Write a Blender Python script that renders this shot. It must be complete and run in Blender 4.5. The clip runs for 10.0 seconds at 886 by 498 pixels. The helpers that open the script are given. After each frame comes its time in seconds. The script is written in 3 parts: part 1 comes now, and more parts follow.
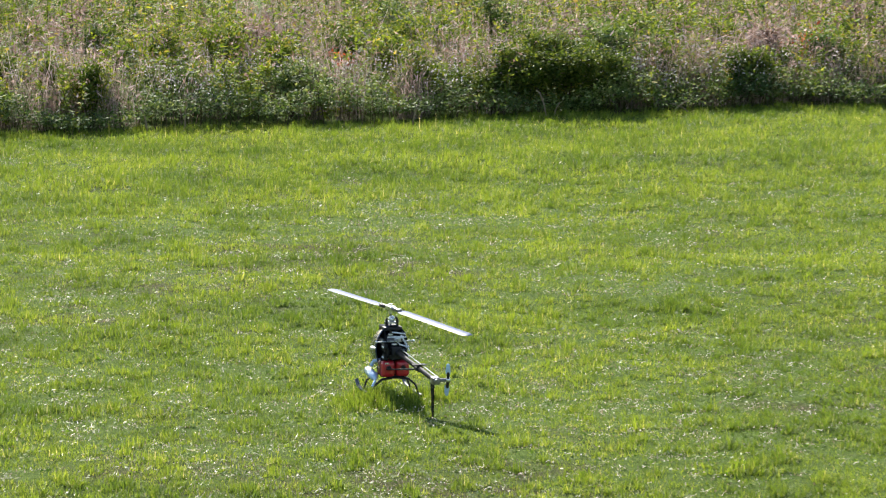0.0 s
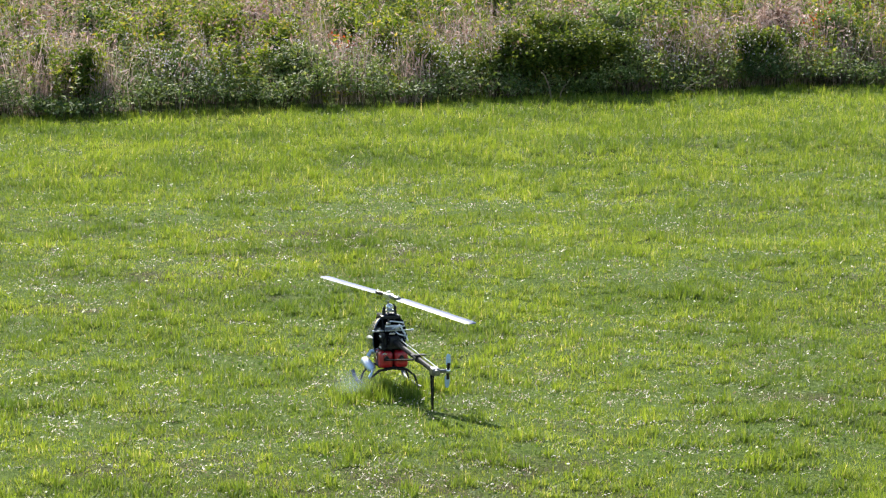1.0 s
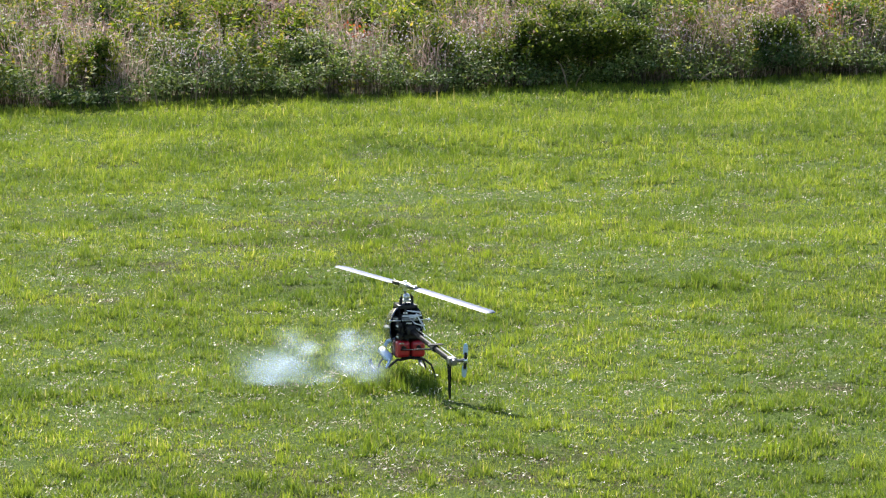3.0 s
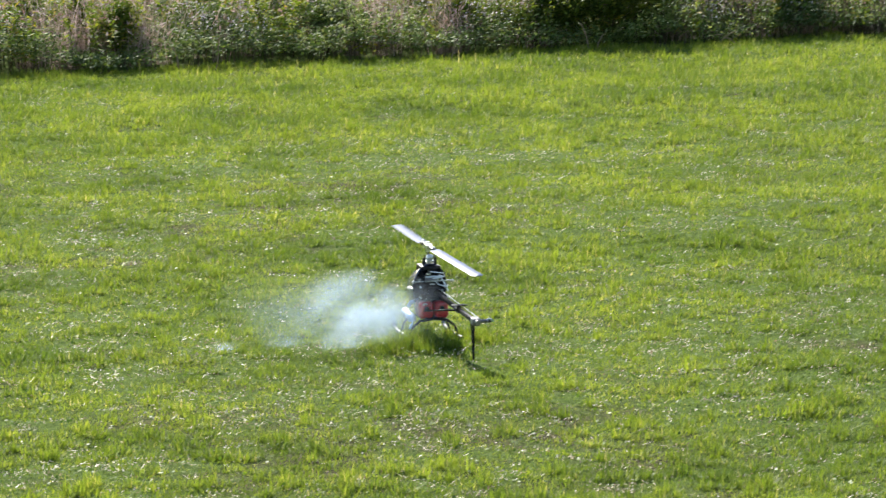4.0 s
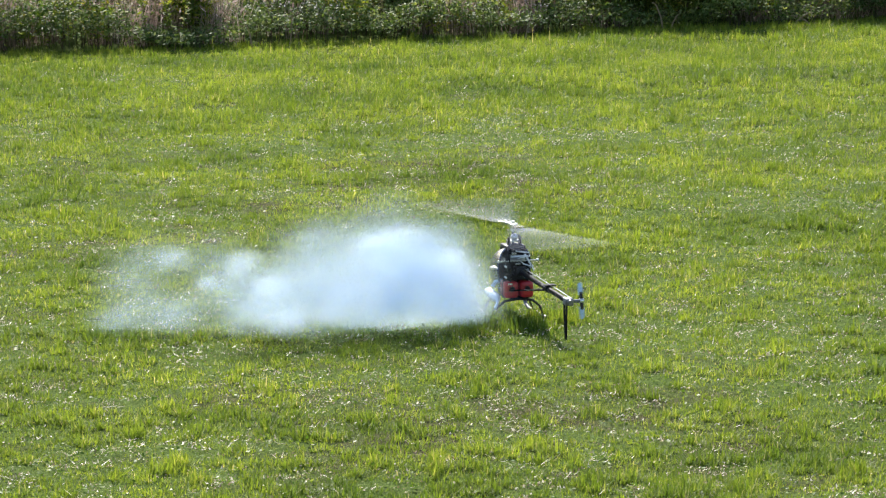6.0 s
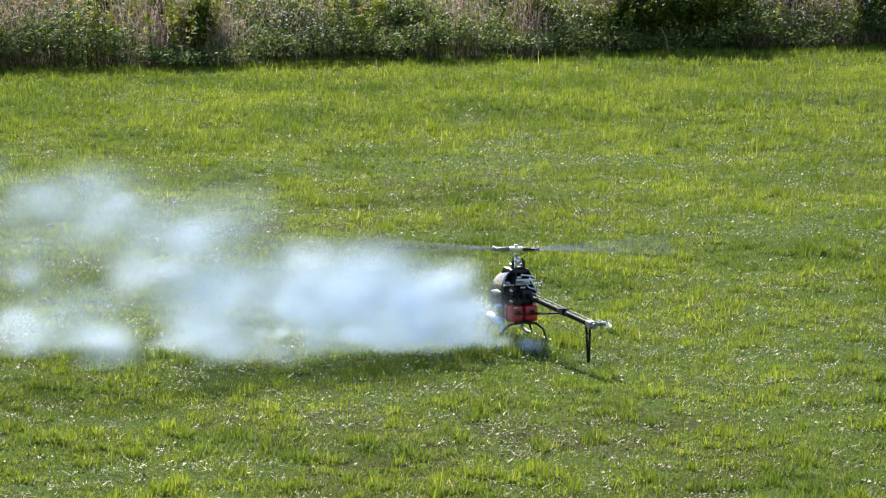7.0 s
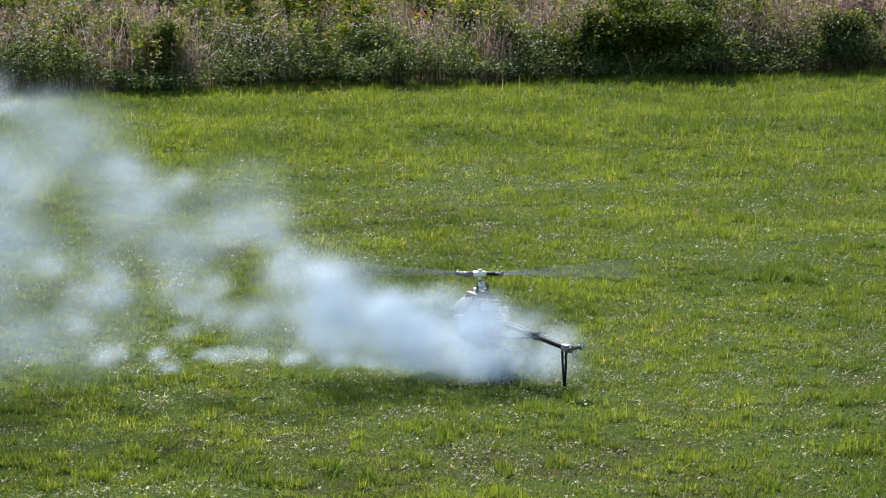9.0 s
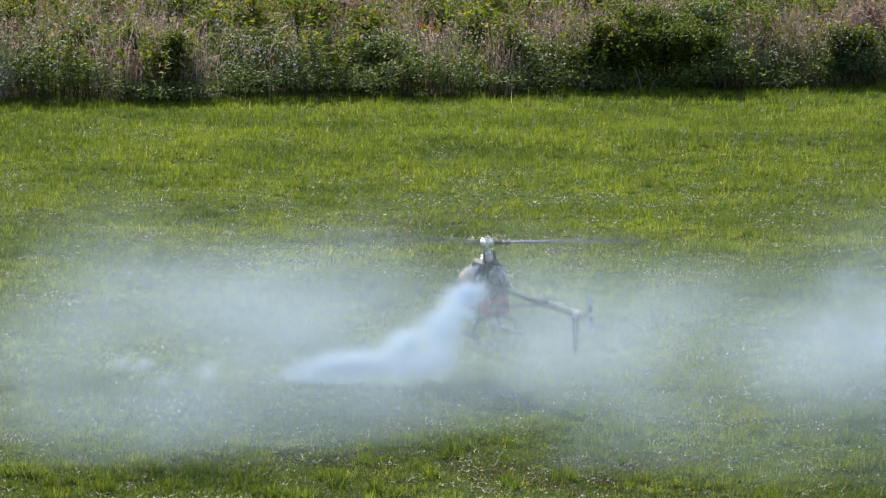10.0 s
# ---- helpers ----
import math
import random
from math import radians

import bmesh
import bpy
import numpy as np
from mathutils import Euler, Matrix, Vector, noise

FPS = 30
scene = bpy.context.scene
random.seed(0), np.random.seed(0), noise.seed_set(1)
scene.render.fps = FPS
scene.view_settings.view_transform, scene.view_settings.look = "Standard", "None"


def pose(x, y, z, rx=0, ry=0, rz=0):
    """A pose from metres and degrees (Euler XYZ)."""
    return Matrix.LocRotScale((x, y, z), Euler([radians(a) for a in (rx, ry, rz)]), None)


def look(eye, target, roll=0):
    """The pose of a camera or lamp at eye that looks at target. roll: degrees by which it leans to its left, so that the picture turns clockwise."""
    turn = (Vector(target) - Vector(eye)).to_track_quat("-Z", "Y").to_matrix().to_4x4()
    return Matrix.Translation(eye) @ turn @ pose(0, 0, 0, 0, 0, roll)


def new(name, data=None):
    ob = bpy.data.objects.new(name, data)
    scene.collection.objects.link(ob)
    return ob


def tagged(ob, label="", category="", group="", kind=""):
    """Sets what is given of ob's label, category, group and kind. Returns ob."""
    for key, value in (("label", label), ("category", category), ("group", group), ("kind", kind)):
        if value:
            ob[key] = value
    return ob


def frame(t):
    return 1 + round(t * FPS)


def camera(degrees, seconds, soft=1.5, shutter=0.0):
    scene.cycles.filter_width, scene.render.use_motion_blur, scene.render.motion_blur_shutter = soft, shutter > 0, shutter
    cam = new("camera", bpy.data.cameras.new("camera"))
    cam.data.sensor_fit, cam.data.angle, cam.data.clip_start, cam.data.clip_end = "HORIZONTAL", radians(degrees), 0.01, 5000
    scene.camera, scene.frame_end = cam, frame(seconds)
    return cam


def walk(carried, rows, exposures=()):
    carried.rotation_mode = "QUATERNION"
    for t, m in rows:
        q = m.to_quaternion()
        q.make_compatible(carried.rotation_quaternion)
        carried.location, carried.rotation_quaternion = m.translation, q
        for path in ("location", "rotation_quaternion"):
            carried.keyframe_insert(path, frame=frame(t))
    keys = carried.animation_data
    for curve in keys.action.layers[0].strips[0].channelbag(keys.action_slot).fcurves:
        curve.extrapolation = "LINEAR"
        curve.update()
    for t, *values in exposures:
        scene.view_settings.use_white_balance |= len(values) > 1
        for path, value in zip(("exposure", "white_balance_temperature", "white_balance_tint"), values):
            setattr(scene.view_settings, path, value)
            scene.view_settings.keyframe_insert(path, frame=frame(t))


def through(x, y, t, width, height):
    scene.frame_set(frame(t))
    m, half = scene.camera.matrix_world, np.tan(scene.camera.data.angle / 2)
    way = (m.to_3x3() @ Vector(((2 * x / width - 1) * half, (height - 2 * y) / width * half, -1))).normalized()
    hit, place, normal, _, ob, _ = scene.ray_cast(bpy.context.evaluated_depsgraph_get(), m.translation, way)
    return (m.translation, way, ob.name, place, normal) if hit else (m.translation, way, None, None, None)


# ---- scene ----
cam = camera(14.1, 10.0, soft=1.2, shutter=0.5)

PATH = [
    (0, (0.015, -0.810, 3.428), (0.014, 1.172, 3.164), 0.0),
    (0.5, (0.05, 0.08, 3.289), (0.039, 2.063, 3.026), -0.1),
    (1, (0.053, 0.086, 3.283), (0.048, 2.068, 3.013), -0.3),
    (1.5, (0.039, 0.101, 3.287), (0.028, 2.082, 3.014), -0.3),
    (2, (0.053, 0.102, 3.292), (0.043, 2.084, 3.019), -0.6),
    (2.5, (0.042, 0.099, 3.282), (0.03, 2.081, 3.009), -0.4),
    (3.8, (0.04, 0.087, 3.280), (0.025, 2.066, 2.989), -0.4),
    (4, (0.039, 0.105, 3.268), (0.013, 2.083, 2.972), -0.8),
    (4.5, (0.119, 0.18, 3.274), (0.058, 2.156, 2.969), -0.3),
    (5, (0.193, 0.235, 3.257), (0.116, 2.207, 2.927), 0.2),
    (5.5, (-0.017, 0.297, 3.247), (-0.109, 2.27, 2.931), -0.9),
    (5.7, (-0.076, 0.242, 3.243), (-0.146, 2.217, 2.932), -1.0),
    (6.8, (-0.132, 0.225, 3.241), (-0.19, 2.202, 2.943), 0.2),
    (7, (-0.104, 0.22, 3.258), (-0.164, 2.197, 2.963), 0.1),
    (7.5, (-0.108, 0.232, 3.254), (-0.16, 2.21, 2.963), 0.1),
    (8, (-0.121, 0.231, 3.251), (-0.176, 2.209, 2.964), 0.7),
    (8.5, (-0.106, 0.217, 3.25), (-0.152, 2.196, 2.97), 0.6),
    (9, (-0.104, 0.196, 3.257), (-0.144, 2.176, 2.976), 0.3),
    (9.5, (-0.117, 0.196, 3.259), (-0.161, 2.176, 2.981), 0.5),
    (10, (-0.109, 0.2, 3.256), (-0.153, 2.181, 2.982), 0.7),
]
walk(cam, [(t, look(eye, target, roll)) for t, eye, target, roll in PATH],
     exposures=[(0, 1.52), (5.5, 1.48), (7.0, 1.26), (9.0, 0.86), (10.0, 0.78)])

# ---- world and sun ----
SUN_TO = Vector((-0.20, 0.82, 0.62)).normalized()
world = bpy.data.worlds.new("sky")
scene.world = world
world.use_nodes = True
sky = world.node_tree.nodes.new("ShaderNodeTexSky")
sky.sky_type, sky.sun_disc = "NISHITA", False
sky.sun_elevation = math.asin(SUN_TO.z)
sky.sun_rotation = math.atan2(SUN_TO.x, SUN_TO.y)
world.node_tree.links.new(sky.outputs[0], world.node_tree.nodes["Background"].inputs[0])
world.node_tree.nodes["Background"].inputs[1].default_value = 0.09
sun = new("sun", bpy.data.lights.new("sun", "SUN"))
sun.data.energy, sun.data.angle, sun.data.color = 4.6, radians(0.5), (1.0, 0.95, 0.86)
sun.matrix_world = look(SUN_TO * 50, (0, 0, 0))
scene.cycles.transparent_max_bounces = 256


# ---- materials ----
class Nodes:
    """A node material with short calls for its nodes."""

    def __init__(self, name):
        self.m = bpy.data.materials.new(name)
        self.m.use_nodes = True
        self.t = self.m.node_tree
        self.p = self.t.nodes["Principled BSDF"]
        self.o = self.t.nodes["Material Output"]

    def n(self, kind, **values):
        node = self.t.nodes.new("ShaderNode" + kind)
        for key, value in values.items():
            if key in node.inputs:
                node.inputs[key].default_value = value
        return node

    def l(self, a, b):
        self.t.links.new(a, b)

    def noise(self, scale, detail=4.0, rough=0.6, coord="Object"):
        node = self.n("TexNoise", Scale=scale, Detail=detail, Roughness=rough)
        self.l(self.n("TexCoord").outputs[coord], node.inputs["Vector"])
        return node.outputs["Fac"]

    def ramp(self, fac, stops):
        node = self.n("ValToRGB")
        while len(node.color_ramp.elements) < len(stops):
            node.color_ramp.elements.new(0.5)
        for e, (at, col) in zip(node.color_ramp.elements, stops):
            e.position, e.color = at, (*col, 1)
        self.l(fac, node.inputs[0])
        return node.outputs[0]

    def math(self, op, a, b=None, clamp=False):
        node = self.n("Math")
        node.operation, node.use_clamp = op, clamp
        for i, v in enumerate((a, b)):
            if v is None:
                continue
            if isinstance(v, (int, float)):
                node.inputs[i].default_value = v
            else:
                self.l(v, node.inputs[i])
        return node.outputs[0]

    def mix(self, fac, a, b, blend="MIX"):
        node = self.n("MixRGB")
        node.blend_type = blend
        for i, v in enumerate((fac, a, b)):
            if isinstance(v, (int, float)):
                node.inputs[i].default_value = v
            elif isinstance(v, tuple):
                node.inputs[i].default_value = (*v, 1)
            else:
                self.l(v, node.inputs[i])
        return node.outputs[0]

    def bump(self, height, strength, distance):
        node = self.n("Bump", Strength=strength, Distance=distance)
        self.l(height, node.inputs["Height"])
        self.l(node.outputs[0], self.p.inputs["Normal"])


def leaf_material(name, stops, patches, gloss=0.45, through=0.42, scale=0.9, fine=6.0, shine=0.14, glow=(1.25, 1.2, 0.65)):
    """Leaves of one kind: each leaf its own tone, and slow and fine patches over the ground; light passes through them."""
    k = Nodes(name)
    own = k.n("NewGeometry").outputs["Random Per Island"]
    col = k.ramp(own, stops)
    wide = k.ramp(k.noise(scale, 3.0), [(0.35, patches[0]), (0.65, patches[1])])
    small = k.ramp(k.noise(fine, 3.0), [(0.36, tuple(0.5 + 0.5 * p for p in patches[0])), (0.64, tuple(0.4 + 0.6 * p for p in patches[1]))])
    col = k.mix(1.0, k.mix(1.0, col, wide, "MULTIPLY"), small, "MULTIPLY")
    k.l(col, k.p.inputs["Base Color"])
    k.p.inputs["Roughness"].default_value = gloss
    k.p.inputs["Specular IOR Level"].default_value = shine
    tr = k.n("BsdfTranslucent")
    k.l(k.mix(1.0, col, glow, "MULTIPLY"), tr.inputs["Color"])
    mixed = k.n("MixShader", Fac=through)
    k.l(k.p.outputs[0], mixed.inputs[1])
    k.l(tr.outputs[0], mixed.inputs[2])
    k.l(mixed.outputs[0], k.o.inputs["Surface"])
    return k.m


def solid_material(name, colour, rough, metal=0.0, vary=0.25, scale=30.0, bump=0.0, coat=0.0, shine=0.28):
    """Paint, plastic or metal with fine dirt and handling wear."""
    k = Nodes(name)
    fine = k.noise(scale * 6, 5.0)
    dirt = k.ramp(k.math("MULTIPLY", k.noise(scale, 4.0), fine), [(0.1, (1 - vary,) * 3), (0.45, (1 + vary * 0.4,) * 3)])
    k.l(k.mix(1.0, colour, dirt, "MULTIPLY"), k.p.inputs["Base Color"])
    k.l(k.math("ADD", k.math("MULTIPLY", fine, 0.25), rough - 0.12), k.p.inputs["Roughness"])
    k.p.inputs["Metallic"].default_value = metal
    k.p.inputs["Coat Weight"].default_value = coat
    k.p.inputs["Specular IOR Level"].default_value = 0.5 if coat or metal else shine
    if bump:
        k.bump(fine, bump, 0.002)
    return k.m


def soil_material():
    k = Nodes("turf_soil")
    big, mid, fine = k.noise(0.35, 4.0), k.noise(2.2, 5.0), k.noise(40.0, 6.0, 0.7)
    soil = k.ramp(fine, [(0.3, (0.018, 0.017, 0.008)), (0.52, (0.055, 0.05, 0.024)), (0.75, (0.18, 0.155, 0.09))])
    moss = k.ramp(fine, [(0.3, (0.03, 0.05, 0.010)), (0.6, (0.085, 0.125, 0.025)), (0.8, (0.17, 0.19, 0.06))])
    where = k.ramp(k.math("ADD", k.math("MULTIPLY", big, 0.5), k.math("MULTIPLY", mid, 0.5)), [(0.36, (0, 0, 0)), (0.50, (1, 1, 1))])
    k.l(k.mix(where, soil, moss), k.p.inputs["Base Color"])
    k.p.inputs["Roughness"].default_value = 1.0
    k.p.inputs["Specular IOR Level"].default_value = 0.03
    k.bump(fine, 0.8, 0.02)
    return k.m


def smoke_material(name, strength, grain, tone=(0.30, 0.36, 0.425, 1)):
    """Thin smoke: thickest at a puff's heart, torn by turbulence, scattering light both ways."""
    k = Nodes(name)
    tex = k.n("TexCoord")
    far = k.n("VectorMath")
    far.operation = "LENGTH"
    k.l(tex.outputs["Object"], far.inputs[0])
    heart = k.n("MapRange")
    heart.interpolation_type = "SMOOTHERSTEP"
    heart.inputs["From Min"].default_value, heart.inputs["From Max"].default_value = 1.0, 0.0
    shift = k.n("VectorMath")
    shift.operation = "MULTIPLY_ADD"
    k.l(k.n("ObjectInfo").outputs["Random"], shift.inputs[0])
    shift.inputs[1].default_value = (37.0, 91.0, 53.0)
    k.l(tex.outputs["Object"], shift.inputs[2])
    torn = k.n("TexNoise", Scale=grain, Detail=5.0, Roughness=0.62, Distortion=0.6)
    k.l(shift.outputs[0], torn.inputs["Vector"])
    k.l(k.math("ADD", far.outputs["Value"], k.math("MULTIPLY", k.math("SUBTRACT", torn.outputs["Fac"], 0.5), 0.9)), heart.inputs["Value"])
    rim = k.n("MapRange")
    rim.interpolation_type = "SMOOTHSTEP"
    rim.inputs["From Min"].default_value, rim.inputs["From Max"].default_value = 1.0, 0.75
    k.l(far.outputs["Value"], rim.inputs["Value"])
    wisps = k.ramp(torn.outputs["Fac"], [(0.3, (0.25,) * 3), (0.65, (1.0,) * 3)])
    alpha = k.math("MULTIPLY", k.math("MULTIPLY", k.math("MULTIPLY", heart.outputs[0], rim.outputs[0]), wisps), strength, True)
    a, b, c = k.n("BsdfDiffuse", Color=tone), k.n("BsdfTranslucent", Color=tone), k.n("BsdfTransparent")
    both, out = k.n("AddShader"), k.n("MixShader")
    k.l(a.outputs[0], both.inputs[0])
    k.l(b.outputs[0], both.inputs[1])
    k.l(alpha, out.inputs[0])
    k.l(c.outputs[0], out.inputs[1])
    k.l(both.outputs[0], out.inputs[2])
    k.l(out.outputs[0], k.o.inputs["Surface"])
    return k.m


SOIL = soil_material()
GRASS = leaf_material("grass", [(0.0, (0.112, 0.175, 0.02)), (0.45, (0.160, 0.235, 0.027)), (0.88, (0.222, 0.288, 0.036)), (0.96, (0.30, 0.33, 0.075)), (1.0, (0.45, 0.41, 0.2))],
                      ((0.58, 0.66, 0.62), (1.28, 1.2, 1.08)), 0.6, 0.46, 0.8, 10.0, 0.22, (1.2, 1.15, 0.85))
BROAD = leaf_material("broad_leaf", [(0.0, (0.05, 0.10, 0.015)), (0.6, (0.10, 0.17, 0.03)), (1.0, (0.20, 0.25, 0.08))], ((0.7, 0.78, 0.7), (1.15, 1.12, 1.0)), 0.5, 0.4, 0.9, 14.0, 0.18)
# straw colour; the ramp's palest tones imitate glints off leaves
STRAW_AND_GLINT = leaf_material("straw_and_glints", [(0.0, (0.20, 0.16, 0.10)), (0.55, (0.36, 0.31, 0.22)), (0.8, (0.62, 0.58, 0.50)), (1.0, (0.85, 0.83, 0.78))], ((0.8, 0.78, 0.75), (1.1, 1.05, 1.0)), 0.5, 0.25, glow=(1.05, 1.0, 0.95))
GOLDEN = leaf_material("goldenrod_leaf", [(0.0, (0.062, 0.106, 0.019)), (0.5, (0.15, 0.219, 0.035)), (0.87, (0.275, 0.312, 0.056)), (1.0, (0.4, 0.3, 0.1))], ((0.45, 0.55, 0.55), (1.3, 1.2, 0.95)), 0.65, 0.42, 1.2, 3.2)
SEED = leaf_material("seed_head", [(0.0, (0.196, 0.127, 0.092)), (0.5, (0.345, 0.253, 0.207)), (1.0, (0.598, 0.506, 0.46))], ((0.75, 0.7, 0.7), (1.15, 1.1, 1.1)), 0.8, 0.3, glow=(1.05, 1.0, 0.95))
DRY = leaf_material("dry_grass", [(0.0, (0.15, 0.12, 0.10)), (0.5, (0.29, 0.245, 0.215)), (1.0, (0.50, 0.46, 0.43))], ((0.7, 0.62, 0.6), (1.15, 1.1, 1.08)), 0.6, 0.35, 0.8, 2.5, glow=(1.05, 1.0, 0.95))
HERB = leaf_material("herb_leaf", [(0.0, (0.052, 0.098, 0.026)), (0.6, (0.13, 0.195, 0.065)), (1.0, (0.286, 0.338, 0.182))], ((0.55, 0.62, 0.62), (1.3, 1.2, 1.0)), 0.65, 0.32, 1.3, 4.0)
ASTER = leaf_material("aster_flower", [(0.0, (0.32, 0.28, 0.29)), (1.0, (0.58, 0.55, 0.56))], ((0.9, 0.9, 0.9), (1.1, 1.1, 1.1)), 0.6, 0.3, glow=(1.05, 1.0, 0.95))
BUSH = leaf_material("bush_leaf", [(0.0, (0.04, 0.07, 0.016)), (0.6, (0.10, 0.155, 0.03)), (1.0, (0.20, 0.22, 0.05))], ((0.6, 0.65, 0.7), (1.3, 1.2, 1.0)), 0.6, 0.48, 2.0)
RED_LEAF = leaf_material("red_leaf", [(0.0, (0.22, 0.04, 0.02)), (0.6, (0.40, 0.09, 0.04)), (1.0, (0.42, 0.20, 0.08))], ((0.8, 0.8, 0.8), (1.2, 1.1, 1.1)), 0.5, 0.4)
STEM = leaf_material("stem", [(0.0, (0.03, 0.026, 0.012)), (1.0, (0.09, 0.07, 0.04))], ((0.8, 0.8, 0.8), (1.1, 1.1, 1.1)), 0.7, 0.05)
CARBON = solid_material("carbon_plate", (0.012, 0.013, 0.016), 0.45, 0.0, 0.5, 40, shine=0.03)
PLASTIC = solid_material("black_plastic", (0.015, 0.015, 0.017), 0.5, 0.0, 0.4, 40)
PAINT = solid_material("canopy_paint", (0.012, 0.022, 0.075), 0.25, 0.0, 0.3, 12, 0.0, 0.5)
GREY_TRIM = solid_material("grey_trim", (0.36, 0.36, 0.35), 0.35, 0.0, 0.2, 12, 0.0, 0.4)
ALLOY = solid_material("alloy", (0.72, 0.73, 0.75), 0.28, 1.0, 0.25, 50)
STEEL = solid_material("dark_steel", (0.20, 0.20, 0.21), 0.35, 0.9, 0.4, 50)
WHITE = solid_material("white_gloss", (0.72, 0.75, 0.80), 0.3, 0.0, 0.15, 14, 0.0, 0.6)
SKID = solid_material("skid_paint", (0.05, 0.065, 0.10), 0.5, 0.0, 0.3, 20)
BLADE = solid_material("blade_gelcoat", (0.085, 0.112, 0.19), 0.4, 0.0, 0.3, 10, shine=0.03)
BLUE_WHITE = solid_material("pale_blue_gloss", (0.42, 0.58, 0.80), 0.25, 0.0, 0.2, 20, 0.0, 0.5)
RED = solid_material("red_tank_plastic", (0.42, 0.008, 0.018), 0.35, 0.0, 0.3, 18, 0.0, 0.3)
SMOKE_THICK = smoke_material("smoke_thick", 0.19, 1.3, (0.39, 0.445, 0.505, 1))
SMOKE_THIN = smoke_material("smoke_thin", 0.125, 1.5)
SMOKE_VEIL = smoke_material("smoke_veil", 0.055, 1.8)


# ---- builders ----
def mesh_from(name, verts, faces, materials, slots=None, smooth=False):
    """A mesh from arrays of places and of triangles or quads."""
    me = bpy.data.meshes.new(name)
    verts, faces = np.asarray(verts, np.float32), np.asarray(faces, np.int32)
    count, sides = faces.shape
    me.vertices.add(len(verts))
    me.vertices.foreach_set("co", verts.ravel())
    me.loops.add(count * sides)
    me.loops.foreach_set("vertex_index", faces.ravel())
    me.polygons.add(count)
    me.polygons.foreach_set("loop_start", np.arange(count, dtype=np.int32) * sides)
    for m in materials:
        me.materials.append(m)
    if slots is not None:
        me.polygons.foreach_set("material_index", np.asarray(slots, np.int32))
    if smooth:
        me.polygons.foreach_set("use_smooth", np.ones(count, bool))
    me.update(calc_edges=True)
    return me


def part(name, bm, material, parent, label="", smooth=True):
    """Links a bmesh as one mesh object under a thing or a part."""
    me = bpy.data.meshes.new(name)
    bmesh.ops.recalc_face_normals(bm, faces=bm.faces)
    for face in bm.faces:
        face.smooth = smooth
    bm.to_mesh(me)
    bm.free()
    me.materials.append(material)
    if smooth:
        me.set_sharp_from_angle(angle=radians(40))
    ob = new(name, me)
    ob.parent = parent
    return tagged(ob, label)


def tube(bm, points, radius, sides=10, closed=True):
    """A round bar along points; radius is a number or one for each point."""
    points = [Vector(p) for p in points]
    radii = radius if isinstance(radius, (list, tuple)) else [radius] * len(points)
    rings = []
    for i, p in enumerate(points):
        along = (points[min(i + 1, len(points) - 1)] - points[max(i - 1, 0)]).normalized()
        side = along.cross(Vector((0.13, 0.31, 0.94)))
        side = (side if side.length > 0.05 else along.cross(Vector((1, 0, 0)))).normalized()
        up = side.cross(along)
        rings.append([bm.verts.new(p + radii[i] * (math.cos(a) * side + math.sin(a) * up)) for a in (2 * math.pi * j / sides for j in range(sides))])
    for a, b in zip(rings, rings[1:]):
        for j in range(sides):
            bm.faces.new((a[j], a[(j + 1) % sides], b[(j + 1) % sides], b[j]))
    if closed:
        bm.faces.new(rings[0][::-1])
        bm.faces.new(rings[-1])
    return bm


def box(bm, lo, hi, bevel=0.004, segments=2):
    made = bmesh.ops.create_cube(bm, size=1.0)["verts"]
    for v in made:
        v.co = Vector([lo[i] + (v.co[i] + 0.5) * (hi[i] - lo[i]) for i in range(3)])
    edges = {e for v in made for e in v.link_edges}
    if bevel:
        bmesh.ops.bevel(bm, geom=list(edges), offset=bevel, segments=segments, affect="EDGES", profile=0.6)
    return bm


def plate(bm, outline, thick, axis=0, at=0.0):
    """A flat plate cut to an outline in the plane across the axis."""
    rows = []
    for d in (-thick / 2, thick / 2):
        ring = []
        for u, v in outline:
            c = [u, v]
            c.insert(axis, at + d)
            ring.append(bm.verts.new(c))
        rows.append(ring)
    n = len(outline)
    bm.faces.new(rows[0][::-1])
    bm.faces.new(rows[1])
    for j in range(n):
        bm.faces.new((rows[0][j], rows[0][(j + 1) % n], rows[1][(j + 1) % n], rows[1][j]))
    return bm


# ---- ground ----
def edge_y(x):
    """Where the mown field meets the weeds."""
    return 34.40 + 0.335 * x + 0.10 * np.sin(x * 2.3 + 0.5) + 0.06 * np.sin(x * 6.1)


rng = np.random.default_rng(7)
GRID = rng.random((64, 64))


def lumps(x, y, size):
    """Smooth random values from 0 to 1 with lumps of about that size."""
    u, v = np.asarray(x) / size + 11.3, np.asarray(y) / size + 5.7
    i, j = np.floor(u).astype(int), np.floor(v).astype(int)
    a, b = u - i, v - j
    a, b = a * a * (3 - 2 * a), b * b * (3 - 2 * b)
    g = lambda p, q: GRID[p % 64, q % 64]
    return (g(i, j) * (1 - a) + g(i + 1, j) * a) * (1 - b) + (g(i, j + 1) * (1 - a) + g(i + 1, j + 1) * a) * b


def ground_z(x, y):
    near = np.clip(1 - np.hypot(np.asarray(x) + 0.3, np.asarray(y) - 18.6) / 1.6, 0, 1)
    return (0.05 * (lumps(x, y, 1.9) - 0.5) + 0.025 * (lumps(x, y, 0.55) - 0.5)) * (1 - near)


